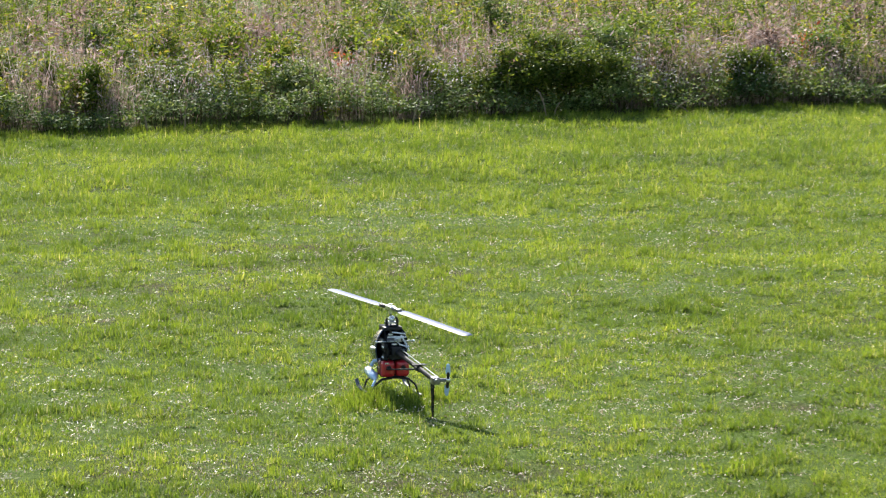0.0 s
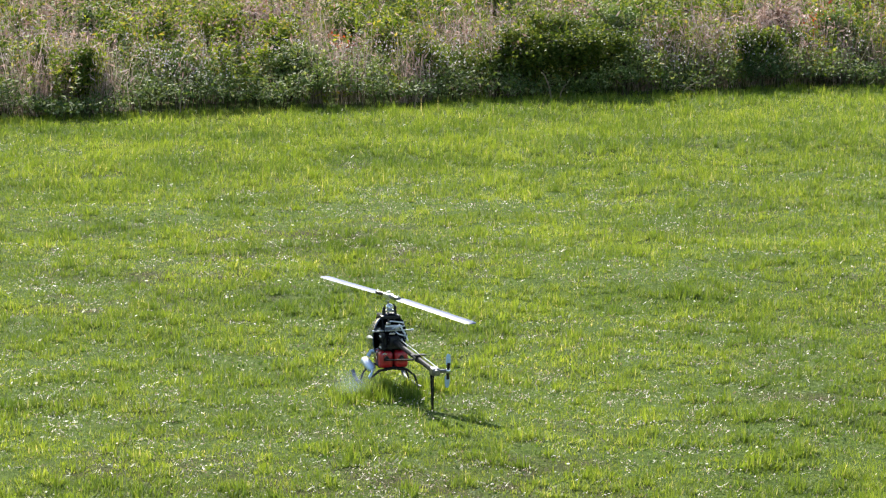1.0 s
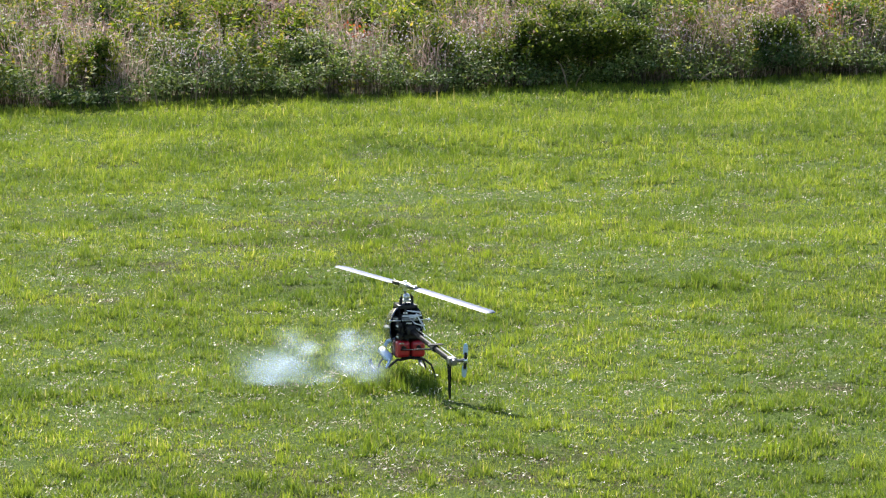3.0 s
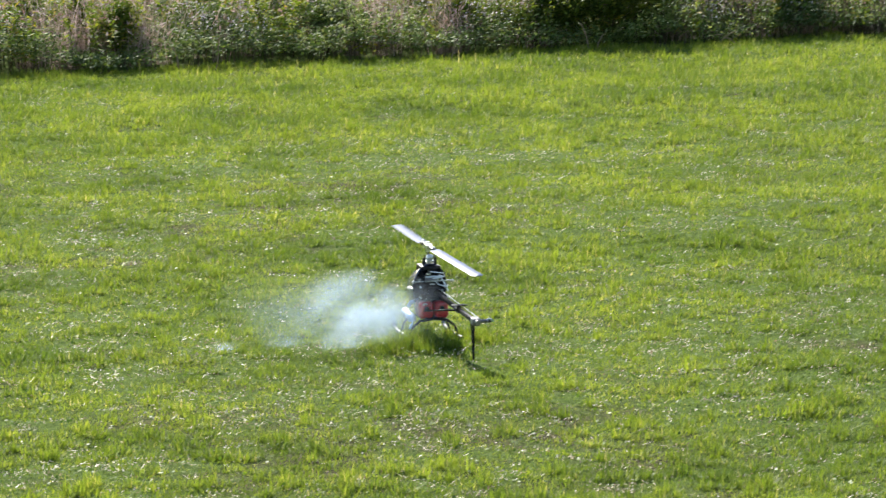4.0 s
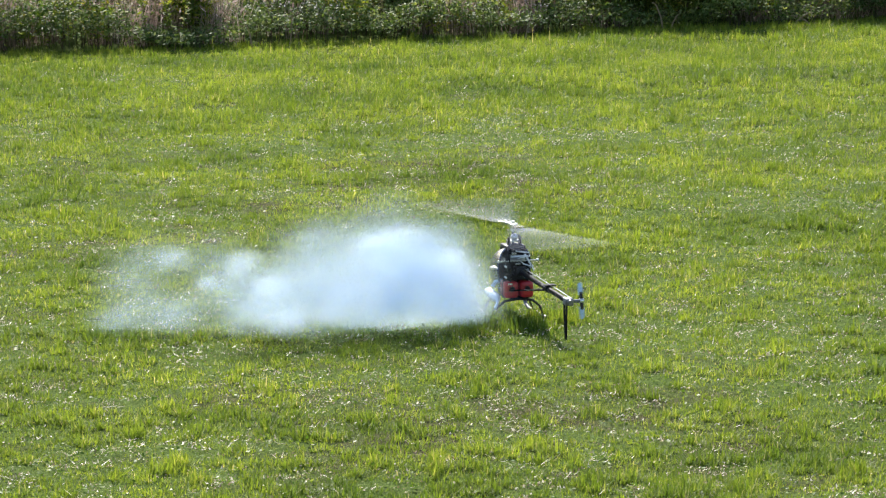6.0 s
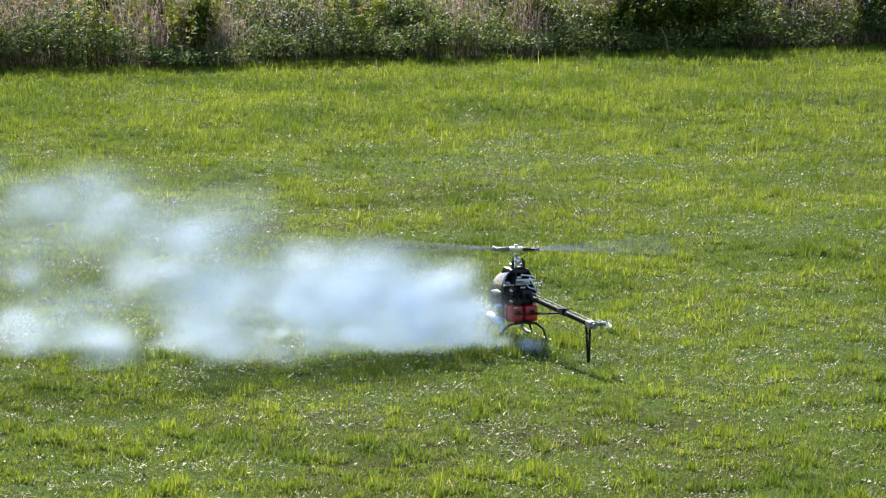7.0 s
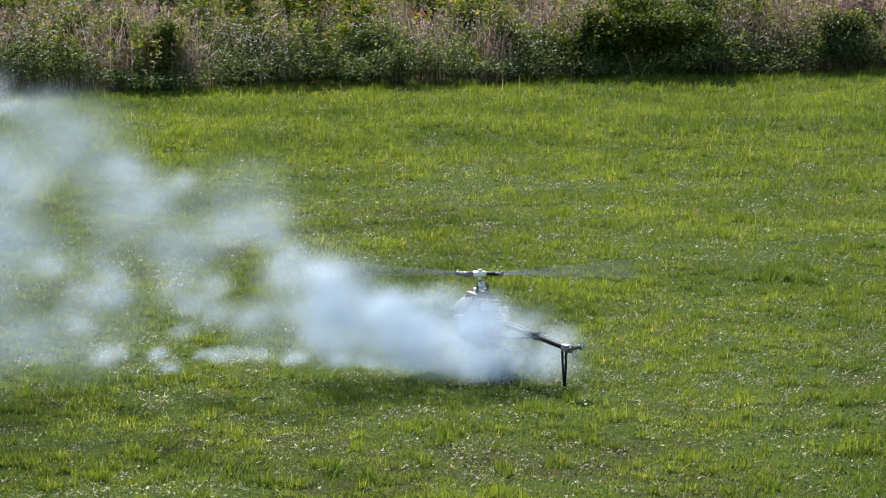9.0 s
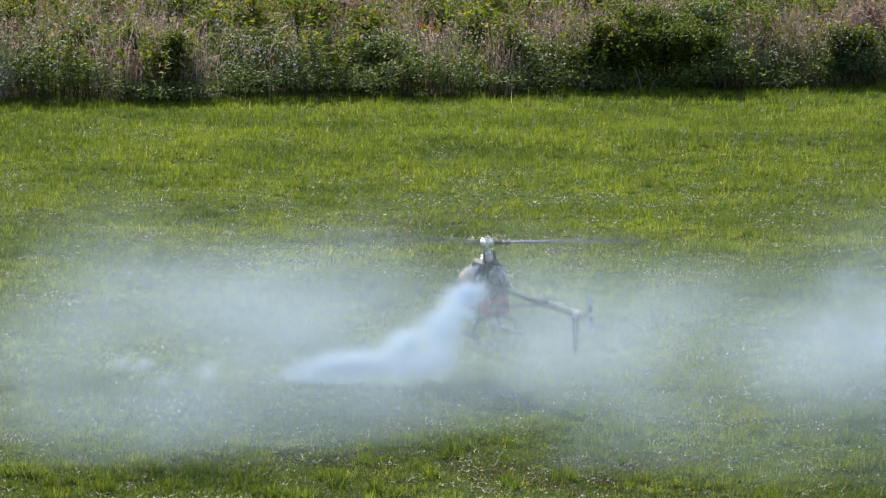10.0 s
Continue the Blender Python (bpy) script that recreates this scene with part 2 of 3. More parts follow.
def build_ground():
    xs = np.r_[-1500.0, -300, -60, np.arange(-9, 10.01, 0.2), 60, 300, 1500]
    ys = np.r_[-1500.0, -300, -40, np.arange(-4, 50.01, 0.2), 90, 300, 1500]
    gx, gy = np.meshgrid(xs, ys, indexing="ij")
    inside = (np.abs(gx) < 9.5) & (gy > -4.5) & (gy < 50.5)
    gz = np.where(inside, ground_z(gx, gy), 0)
    n = len(ys)
    i, j = np.meshgrid(np.arange(len(xs) - 1), np.arange(n - 1), indexing="ij")
    a = (i * n + j).ravel()
    ob = new("ground", mesh_from("ground", np.stack([gx, gy, gz], -1).reshape(-1, 3), np.stack([a, a + n, a + n + 1, a + 1], -1), [SOIL], smooth=True))
    tagged(ob, "uneven field soil with moss and dry thatch", "ground", kind="structure")


def in_view(count, near, far, margin):
    """Random places on the strip of field before the camera, as many to the near metre as to the far one takes."""
    y = near + (far - near) * rng.random(count) ** 1.15
    x = (rng.random(count) * 2 - 1) * (0.125 * y + margin)
    return x, y


def blades(x, y, z, length, width, lean, turn):
    """One bent triangle for each blade."""
    n = len(x)
    c, s = np.cos(turn), np.sin(turn)
    root = np.stack([x, y, z], -1)
    side = np.stack([c, s, 0 * c], -1) * (width / 2)[:, None]
    tip = root + np.stack([-s * np.sin(lean) * length, c * np.sin(lean) * length, np.cos(lean) * length], -1)
    verts = np.stack([root - side, root + side, tip], 1).reshape(-1, 3)
    return verts, np.arange(3 * n).reshape(-1, 3)


def turf(x, y):
    """How thickly the grass grows, about 0 to 1: swards, tufts, and bare spots between; thicker far off."""
    far = np.clip((np.asarray(y) - 24) / 8, 0, 1)
    worn = np.exp(-((np.asarray(y) - 26.5 - 0.15 * np.asarray(x)) / 1.5) ** 2)
    return 0.30 * lumps(x, y, 0.34) + 0.36 * lumps(x + 7, y, 0.13) + 0.22 * lumps(x + 4, y + 1, 0.065) + 0.12 * lumps(x, y + 3, 1.5) + 0.15 * far - 0.07 * worn


def build_grass():
    x, y = in_view(1700000, 13.6, 37.6, 1.4)
    thick = turf(x, y)
    tuft = np.clip((lumps(x + 2, y + 9, 0.085) - 0.45) * 2.6, 0, 1) * np.clip((thick - 0.36) * 5, 0, 1)
    keep = (rng.random(len(x)) < np.clip((thick - 0.29) * 6.0, 0.22, 1) * (0.6 + 0.4 * tuft)) & (y < edge_y(x) + 0.3)
    x, y, thick, tuft = x[keep], y[keep], thick[keep], tuft[keep]
    n = len(x)
    length = (0.010 + 0.022 * thick + 0.046 * tuft) * (0.6 + 0.8 * rng.random(n)) * (1 + 0.2 * (y > 27))
    tall = rng.random(n) < 0.004
    length[tall] *= 1.7
    width = (0.0045 + 0.004 * rng.random(n)) * (0.75 + y / 65)
    lean = rng.normal(0.84, 0.42, n).clip(0, 1.5)
    v, f = blades(x, y, ground_z(x, y) - 0.003, length, width, lean, rng.random(n) * 2 * np.pi)
    tagged(new("grass", mesh_from("grass", v, f, [GRASS])), "bright green patchy mown meadow grass", "grass", kind="stuff")
    # longer tufts that the helicopter's skids have sunk into
    cx, cy = -0.95 + 1.3 * rng.random(420), 17.95 + 1.05 * rng.random(420)
    h = 0.05 + 0.055 * rng.random(420)
    near = np.hypot((cx + 0.28) / 0.32, (cy - 18.58) / 0.36)
    near += 0.9 * (lumps(cx, cy, 0.16) - 0.5)
    cx, cy, h = cx[near < 1.05], cy[near < 1.05], (h * np.clip(1.35 - 0.8 * near, 0.4, 1.0))[near < 1.05]
    each = 24
    x = np.repeat(cx, each) + rng.normal(0, 0.022, len(cx) * each)
    y = np.repeat(cy, each) + rng.normal(0, 0.03, len(cx) * each)
    n = len(x)
    v, f = blades(x, y, ground_z(x, y) - 0.003, np.repeat(h, each) * (0.55 + 0.6 * rng.random(n)), 0.004 + 0.004 * rng.random(n), rng.normal(0.38, 0.3, n).clip(0, 1.2), rng.random(n) * 2 * np.pi)
    tagged(new("long_grass", mesh_from("long_grass", v, f, [GRASS])), "longer green grass tufts round the landing skids", "grass", kind="stuff")
    # low broad leaves between the tufts, most of them level and shiny
    x, y = in_view(200000, 13.8, 36.5, 1.4)
    keep = (rng.random(len(x)) < np.clip(2.2 - turf(x, y) * 4.8, 0.04, 0.6)) & (y < edge_y(x))
    x, y = x[keep], y[keep]
    n = len(x)
    v, f = leaves(np.stack([x, y, ground_z(x, y) + 0.004 + 0.024 * rng.random(n)], -1), 0.008 + 0.020 * rng.random(n) ** 2, 0.6, 0.45)
    tagged(new("broadleaf_weeds", mesh_from("broadleaf_weeds", v, f, [BROAD])), "low glossy grey-green clover and plantain leaves", "weeds", kind="stuff")
    # cut straw lying in the bare spots; white chips imitate sun glints there
    x, y = in_view(260000, 13.8, 36.5, 1.4)
    keep = (rng.random(len(x)) < np.clip(2.5 - turf(x, y) * 4.8, 0.05, 0.9)) & (y < edge_y(x)) & (rng.random(len(x)) < 2.4 * lumps(x + 1, y + 2, 0.10) - 0.7)
    x, y = x[keep], y[keep]
    n = len(x)
    glint_chip = rng.random(n) < 0.8
    v, f = blades(x, y, ground_z(x, y) + 0.006 + 0.018 * rng.random(n), np.where(glint_chip, 0.007 + 0.010 * rng.random(n), 0.025 + 0.04 * rng.random(n)), np.where(glint_chip, 0.006 + 0.006 * rng.random(n), 0.004), np.where(glint_chip, rng.normal(0.9, 0.5, n), rng.normal(1.4, 0.2, n)), rng.random(n) * 6.28)
    tagged(new("straw_and_glints", mesh_from("straw_and_glints", v, f, [STRAW_AND_GLINT])), "straw and white chips imitating leaf glints in bare patches", "straw", kind="stuff")


def leaves(at, length, ratio, flat, heading=None):
    """A four-cornered leaf at each place, pointing anywhere; flat near 0 lies level, near 1 stands at any tilt."""
    n = len(at)
    turn = rng.random(n) * 2 * np.pi if heading is None else heading
    pitch = rng.normal(0.15, 0.9 * flat + 0.05, n)
    roll = rng.normal(0, 0.9 * flat + 0.1, n)
    along = np.stack([np.cos(turn) * np.cos(pitch), np.sin(turn) * np.cos(pitch), np.sin(pitch)], -1)
    level = np.stack([-np.sin(turn), np.cos(turn), 0 * turn], -1)
    side = level * np.cos(roll)[:, None] + np.cross(along, level) * np.sin(roll)[:, None]
    length = np.broadcast_to(length, (n,))[:, None]
    mid = at + along * length * 0.45
    verts = np.stack([at, mid - side * length * ratio / 2, at + along * length, mid + side * length * ratio / 2], 1)
    return verts.reshape(-1, 3), np.arange(4 * n).reshape(-1, 4)


def gather(pieces):
    """Joins (verts, faces, slot) pieces of one face size."""
    vs, fs, ms, at = [], [], [], 0
    for v, f, m in pieces:
        vs.append(v)
        fs.append(f + at)
        ms.append(np.full(len(f), m))
        at += len(v)
    return np.concatenate(vs), np.concatenate(fs), np.concatenate(ms)


def stalks(base, top, width):
    """Thin upright quads from base to top, turned anyhow."""
    n = len(base)
    turn = rng.random(n) * np.pi
    side = np.stack([np.cos(turn), np.sin(turn), 0 * turn], -1) * np.broadcast_to(width, (n,))[:, None] / 2
    return np.stack([base - side, base + side, top + side * 0.4, top - side * 0.4], 1).reshape(-1, 3), np.arange(4 * n).reshape(-1, 4)


def weed_places(count, front, back, power=1.0):
    x = -8 + 17 * rng.random(count)
    return x, edge_y(x) + front + (back - front) * rng.random(count) ** power


def dryness(x, y):
    """How far dry grass has taken over from leafy weeds."""
    spots = sum(np.exp(-(((x - a) / w) ** 2 + ((y - b) / 1.1) ** 2)) for a, b, w in ((0.0, 36.0, 0.55), (-0.9, 35.2, 0.5), (-3.4, 34.2, 0.8), (-4.6, 35.4, 0.7), (2.5, 37.0, 0.6), (3.6, 38.2, 0.6), (-2.0, 37.0, 0.5)))
    return np.clip(1.5 * lumps(x + 5, y * 0.6, 0.9) - 0.25 + 0.9 * spots, 0, 1)


def build_weeds():
    # tall leafy goldenrod, growing in clumps
    cx, cy = weed_places(1500, 0.5, 14, 1.5)
    keep = rng.random(len(cx)) < 1.1 - dryness(cx, cy)
    cx, cy = cx[keep], cy[keep]
    size = rng.integers(3, 10, len(cx))
    reach = np.repeat(0.06 + 0.018 * size, size)
    x, y = np.repeat(cx, size) + rng.normal(0, 1, size.sum()) * reach, np.repeat(cy, size) + rng.normal(0, 1, size.sum()) * reach
    n = len(x)
    h = np.repeat(0.38 + 0.5 * rng.random(len(cx)), size) * (0.75 + 0.35 * rng.random(n)) * np.clip(0.60 + 0.24 * (y - edge_y(x)), 0.55, 1.2)
    base = np.stack([x, y, 0 * x], -1)
    top = base + np.stack([rng.normal(0, 0.07, n), rng.normal(0, 0.07, n), h], -1)
    each = 44
    f = (0.18 + 0.82 * rng.random((n, each)) ** 0.7)[..., None]
    at = (base[:, None] * (1 - f) + top[:, None] * f).reshape(-1, 3)
    v1, f1 = leaves(at, 0.035 + 0.06 * rng.random(len(at)), 0.3, 0.5)
    v2, f2 = stalks(base, top, 0.008)
    plume = (top[rng.random(n) < 0.4][:, None] + rng.normal(0, 1, (1, 14, 3)) * (0.03, 0.03, 0.04)).reshape(-1, 3)
    plume += rng.normal(0, 0.012, plume.shape)
    v3, f3 = leaves(plume, 0.018 + 0.018 * rng.random(len(plume)), 0.7, 1.0)
    v, f, m = gather([(v1, f1, 0), (v2, f2, 1), (v3, f3, 2)])
    tagged(new("goldenrod", mesh_from("goldenrod", v, f, [GOLDEN, STEM, SEED], m)), "tall yellow-green goldenrod gone to brown seed", "weeds", kind="stuff")
    # dry tufts of tall grass
    x, y = weed_places(2500, 0.5, 14, 1.3)
    keep = rng.random(len(x)) < dryness(x, y) ** 1.5
    x, y = x[keep], y[keep]
    n, each = len(x), 26
    base = np.stack([x, y, 0 * x], -1)
    root = (base[:, None] + rng.normal(0, 1, (n, each, 3)) * (0.05, 0.05, 0)).reshape(-1, 3)
    h = np.repeat(0.35 + 0.45 * rng.random(n), each) * (0.5 + 0.6 * rng.random(n * each))
    out = rng.normal(0, 0.22, (n * each, 2)) * h[:, None]
    v1, f1 = stalks(root, root + np.stack([out[:, 0], out[:, 1], h], -1), 0.007)
    ears = root + np.stack([out[:, 0], out[:, 1], h], -1)
    v2, f2 = leaves(ears[::2], 0.05 + 0.05 * rng.random(len(ears[::2])), 0.22, 0.8)
    v, f, m = gather([(v1, f1, 0), (v2, f2, 1)])
    tagged(new("dry_grass_tufts", mesh_from("dry_grass_tufts", v, f, [DRY, SEED], m)), "brownish-pink dry tufts of tall seeded grass", "grass", kind="stuff")
    # the low leafy fringe along the field
    x, y = weed_places(2200, 0.05, 2.2, 1.2)
    n, each = len(x), 46
    h = (0.28 + 0.2 * rng.random(n)) * np.clip(0.85 + 0.3 * (y - edge_y(x)), 0.7, 1.3) * (0.30 + 1.05 * lumps(x, y, 0.5))
    off = rng.normal(0, 1, (n, each, 3)) * (0.09, 0.09, 0)
    at = np.stack([x, y, 0 * x], -1)[:, None] + off
    at[..., 2] = h[:, None] * (0.42 + 0.58 * rng.random((n, each)))
    at = at.reshape(-1, 3)
    v1, f1 = leaves(at, 0.022 + 0.03 * rng.random(len(at)), 0.5, 0.5)
    base = np.stack([x, y, 0 * x], -1)
    v2, f2 = stalks(base, base + np.stack([rng.normal(0, 0.04, n), rng.normal(0, 0.04, n), h], -1), 0.008)
    v, f, m = gather([(v1, f1, 0), (v2, f2, 1)])
    tagged(new("leafy_herbs", mesh_from("leafy_herbs", v, f, [HERB, STEM], m)), "low dark green leafy herbs at the field's rim", "weeds", kind="stuff")
    # asters with small pale flowers
    x, y = weed_places(1900, 0.25, 5, 1.5)
    keep = rng.random(len(x)) < 3.0 * lumps(x + 3, y, 0.7) - 0.9
    x, y = x[keep], y[keep]
    n = len(x)
    h = 0.28 + 0.3 * rng.random(n)
    base = np.stack([x, y, 0 * x], -1)
    at = (base[:, None] + rng.normal(0, 1, (n, 34, 3)) * (0.08, 0.08, 0) + np.stack([0 * h, 0 * h, h], -1)[:, None] * rng.random((n, 34, 1)) ** 0.5).reshape(-1, 3)
    v1, f1 = leaves(at, 0.03 + 0.03 * rng.random(len(at)), 0.3, 0.6)
    at = (base[:, None] + rng.normal(0, 1, (n, 16, 3)) * (0.10, 0.10, 0.05) + np.stack([0 * h, 0 * h, h], -1)[:, None]).reshape(-1, 3)
    v2, f2 = leaves(at, 0.014 + 0.012 * rng.random(len(at)), 0.9, 1.0)
    v, f, m = gather([(v1, f1, 0), (v2, f2, 1)])
    tagged(new("asters", mesh_from("asters", v, f, [HERB, ASTER], m)), "grey-green asters with small pale flowers", "weeds", kind="stuff")


def build_shrub(name, x, back, spread, height, count, leaf, label, category, size=0.042):
    """A many-stemmed shrub: tapered stems that fork, and a ragged crown of single leaves."""
    root = new(name)
    y = float(edge_y(x)) + back
    root.location = (x, y, 0)
    tips = []
    for i in range(max(5, int(13 * spread / 0.8))):
        bm = bmesh.new()
        a = rng.random() * 6.28
        r = spread * math.sqrt(rng.random()) * 0.85
        top = Vector((math.cos(a) * r, math.sin(a) * r * 0.7, height * (0.62 + 0.38 * rng.random()) * (1 - 0.35 * (r / spread) ** 2)))
        mid = Vector((top.x * 0.45, top.y * 0.45, top.z * 0.5))
        tube(bm, [(top.x * 0.12, top.y * 0.12, 0), mid, top], [0.012, 0.008, 0.003], 6)
        tips += [(mid, top)]
        for _ in range(4):
            f = 0.3 + 0.6 * rng.random()
            p = mid.lerp(top, f)
            q = p + Vector((rng.normal(0, 0.14), rng.normal(0, 0.14), 0.08 + 0.1 * rng.random())) * min(1, height)
            tube(bm, [p, q], [0.006, 0.002], 5)
            tips.append((p, q))
        part("stem", bm, STEM, root)
    which = rng.integers(0, len(tips), count)
    f = rng.random(count) * 1.15
    a, b = np.array([tips[i][0] for i in which]), np.array([tips[i][1] for i in which])
    at = a + (b - a) * f[:, None] + rng.normal(0, 1, (count, 3)) * (0.075, 0.075, 0.06) * min(1, height + 0.2)
    at[:, 2] = at[:, 2].clip(0.03)
    v, fc = leaves(at, size * (0.6 + 0.8 * rng.random(count)), 0.42, 0.6)
    crown = new("crown", mesh_from("crown", v, fc, [leaf]))
    crown.parent = root
    return tagged(root, label, category)


def build_stalk(x, out, height, lean):
    """A bleached dead stalk, bent over at its top."""
    y = float(edge_y(x)) + out
    bm = bmesh.new()
    tube(bm, [(0, 0, 0), (0.25 * lean, 0, height * 0.5), (0.7 * lean, -0.03, height * 0.9), (lean, -0.05, height)], [0.009, 0.008, 0.007, 0.003], 7)
    me = bpy.data.meshes.new("dead_stalk")
    bm.to_mesh(me)
    bm.free()
    me.materials.append(STRAW_AND_GLINT)
    ob = tagged(new("dead_stalk", me), "bleached dead stalk leaning at the field's rim", "stalk", "dead stalks")
    ob.location = (x, y, -0.01)


def build_shrubs():
    for x, out, height, lean in ((1.03, 0.0, 0.30, -0.10), (1.10, 0.02, 0.18, 0.08), (-2.85, -0.02, 0.22, -0.05), (-2.5, 0.02, 0.30, 0.03), (2.3, 0.0, 0.16, 0.2), (2.5, 0.03, 0.12, -0.22), (-0.3, 0.02, 0.2, 0.06)):
        build_stalk(x, out, height, lean)
    build_shrub("bush", 1.22, 0.55, 0.85, 0.86, 16000, BUSH, "broad dark green leafy bush at the field's rim", "bush")
    build_shrub("bush", 0.5, 0.6, 0.45, 0.62, 4500, BUSH, "smaller dark green bush beside the broad one", "bush")
    build_shrub("bush", 3.1, 0.55, 0.4, 0.62, 4500, BUSH, "dark green shrub in the weedy rim", "bush")
    build_shrub("sapling", 2.05, 2.4, 0.28, 1.0, 2600, BUSH, "slim dark green sapling among the weeds", "sapling")
    build_shrub("sapling", -2.35, 2.3, 0.35, 0.95, 2600, GOLDEN, "fresh green upright sapling among dry weeds", "sapling")
    build_shrub("bush", -1.2, 3.0, 0.42, 0.95, 3000, BUSH, "dark green shrub among pale weeds", "bush")
    build_shrub("sapling", -0.45, 2.8, 0.28, 1.0, 2200, GOLDEN, "yellow-green sapling among dry weeds", "sapling")
    kinds = ((GOLDEN, "leafy yellow-green goldenrod clump among dry grass", "goldenrod_clump"), (HERB, "grey-green leafy weed clump with dark base", "weed_clump"), (SEED, "faded pinkish-brown seeded weed clump", "seeded_clump"))
    for i in range(64):
        leaf, label, name = kinds[(0, 1, 0, 2, 0)[i % 5]]
        build_shrub(name, -5.6 + 12.0 * ((i * 0.618) % 1), 0.9 + 6.0 * rng.random() ** 1.3, 0.16 + 0.24 * rng.random(), 0.5 + 0.45 * rng.random(), 1500, leaf, label, "weeds", 0.05)
    build_shrub("red_shrub", 4.0, 1.7, 0.16, 0.8, 500, RED_LEAF, "small shrub with red autumn leaves", "shrub", 0.06)
    build_shrub("red_shrub", -0.95, 2.2, 0.2, 0.55, 350, RED_LEAF, "low reddish shrub among dry weeds", "shrub", 0.05)


# ---- helicopter ----
MAST = (-0.285, 18.78)


def blade_mesh(bm, r0, r1, chord, thick, dx=1.0):
    """An aerofoil blade along x with a rounded tip."""
    profile = [(0.5, 0.0), (0.36, 0.5), (0.1, 0.62), (-0.25, 0.35), (-0.5, 0.0), (-0.25, -0.2), (0.1, -0.35), (0.36, -0.35)]
    rings = []
    for r, c in [(r0, 0.55), (r0 + 0.05 * (r1 - r0), 0.95), (r0 + 0.12 * (r1 - r0), 1.0), (0.5 * (r0 + r1), 1.0), (r1 - 0.03, 1.0), (r1 - 0.008, 0.8), (r1, 0.45)]:
        rings.append([bm.verts.new((dx * r, chord * c * u, thick * c * v)) for u, v in profile])
    for a, b in zip(rings, rings[1:]):
        for j in range(8):
            bm.faces.new((a[j], a[(j + 1) % 8], b[(j + 1) % 8], b[j]))
    bm.faces.new(rings[0])
    bm.faces.new(rings[-1])
    return bm


def build_helicopter():
    """A fuel-engined model helicopter; nose to +y, origin on the ground under its mast."""
    heli = tagged(new("model_helicopter"), "black radio-controlled model helicopter with red tank and pale blades", "model helicopter")
    # landing gear
    for side in (-1, 1):
        bm = bmesh.new()
        tube(bm, [(side * 0.135, -0.17, 0.018), (side * 0.135, 0.17, 0.018), (side * 0.135, 0.225, 0.032), (side * 0.135, 0.25, 0.055)], 0.010, 10)
        skid = part("skid", bm, SKID, heli, "slate-blue skid tube")
        for end in (-0.175, 0.0):
            bm = bmesh.new()
            tube(bm, [(side * 0.135, end, 0.018), (side * 0.135, end + 0.03, 0.018)], 0.0125, 10)
            part("sleeve_clamp", bm, PLASTIC, skid)
    for y in (-0.10, 0.09):
        bm = bmesh.new()
        tube(bm, [(-0.135, y, 0.02), (-0.115, y, 0.075), (-0.075, y, 0.108), (0, y, 0.118), (0.075, y, 0.108), (0.115, y, 0.075), (0.135, y, 0.02)], [0.005, 0.006, 0.007, 0.008, 0.007, 0.006, 0.005], 8)
        part("landing_strut", bm, PLASTIC, heli)
    # carbon side frames with cut-outs between their bars
    for side in (-1, 1):
        bm = bmesh.new()
        plate(bm, [(-0.115, 0.125), (0.10, 0.125), (0.15, 0.16), (0.17, 0.22), (0.12, 0.30), (0.06, 0.375), (-0.055, 0.385), (-0.10, 0.345), (-0.115, 0.30), (-0.155, 0.285), (-0.155, 0.245), (-0.115, 0.225)], 0.004, 0, side * 0.048)
        part("side_frame", bm, CARBON, heli, "black carbon side frame", smooth=False)
        bm = bmesh.new()
        plate(bm, [(-0.10, 0.255), (-0.03, 0.265), (-0.03, 0.335), (-0.085, 0.325)], 0.003, 0, side * 0.053)
        part("servo_mount", bm, PLASTIC, heli, smooth=False)
    bm = bmesh.new()
    box(bm, (-0.05, -0.12, 0.119), (0.05, 0.12, 0.131), 0.003)
    part("bottom_plate", bm, CARBON, heli)
    bm = bmesh.new()
    box(bm, (-0.052, -0.06, 0.372), (0.052, 0.06, 0.392), 0.006)
    part("bearing_block", bm, PLASTIC, heli)
    # engine with cooling fins, fan and silencer
    bm = bmesh.new()
    box(bm, (-0.042, -0.03, 0.17), (0.042, 0.075, 0.25), 0.008)
    engine = part("engine", bm, STEEL, heli, "finned dark metal engine")
    for i in range(6):
        bm = bmesh.new()
        box(bm, (-0.046, -0.044, 0.178 + i * 0.012), (0.046, -0.026, 0.183 + i * 0.012), 0.001, 1)
        part("cooling_fin", bm, ALLOY, engine)
    bm = bmesh.new()
    tube(bm, [(0, 0.0, 0.255), (0, 0.0, 0.262), (0, 0.0, 0.292), (0, 0.0, 0.298)], [0.05, 0.066, 0.066, 0.054], 20)
    part("fan_shroud", bm, PLASTIC, heli)
    bm = bmesh.new()
    tube(bm, [(0, 0, 0.312), (0, 0, 0.314), (0, 0, 0.324), (0, 0, 0.326)], [0.07, 0.075, 0.075, 0.07], 24)
    part("main_gear", bm, GREY_TRIM, heli, "pale plastic main gear")
    bm = bmesh.new()
    tube(bm, [(-0.05, 0.02, 0.20), (-0.09, 0.03, 0.19), (-0.105, 0.03, 0.165)], 0.011, 8)
    tube(bm, [(-0.105, 0.12, 0.125), (-0.105, 0.10, 0.13), (-0.105, -0.05, 0.118), (-0.105, -0.075, 0.112)], [0.012, 0.024, 0.024, 0.010], 14)
    tube(bm, [(-0.105, -0.07, 0.113), (-0.115, -0.10, 0.098), (-0.135, -0.12, 0.075)], 0.007, 8)
    part("silencer", bm, BLUE_WHITE, heli, "pale metal exhaust silencer")
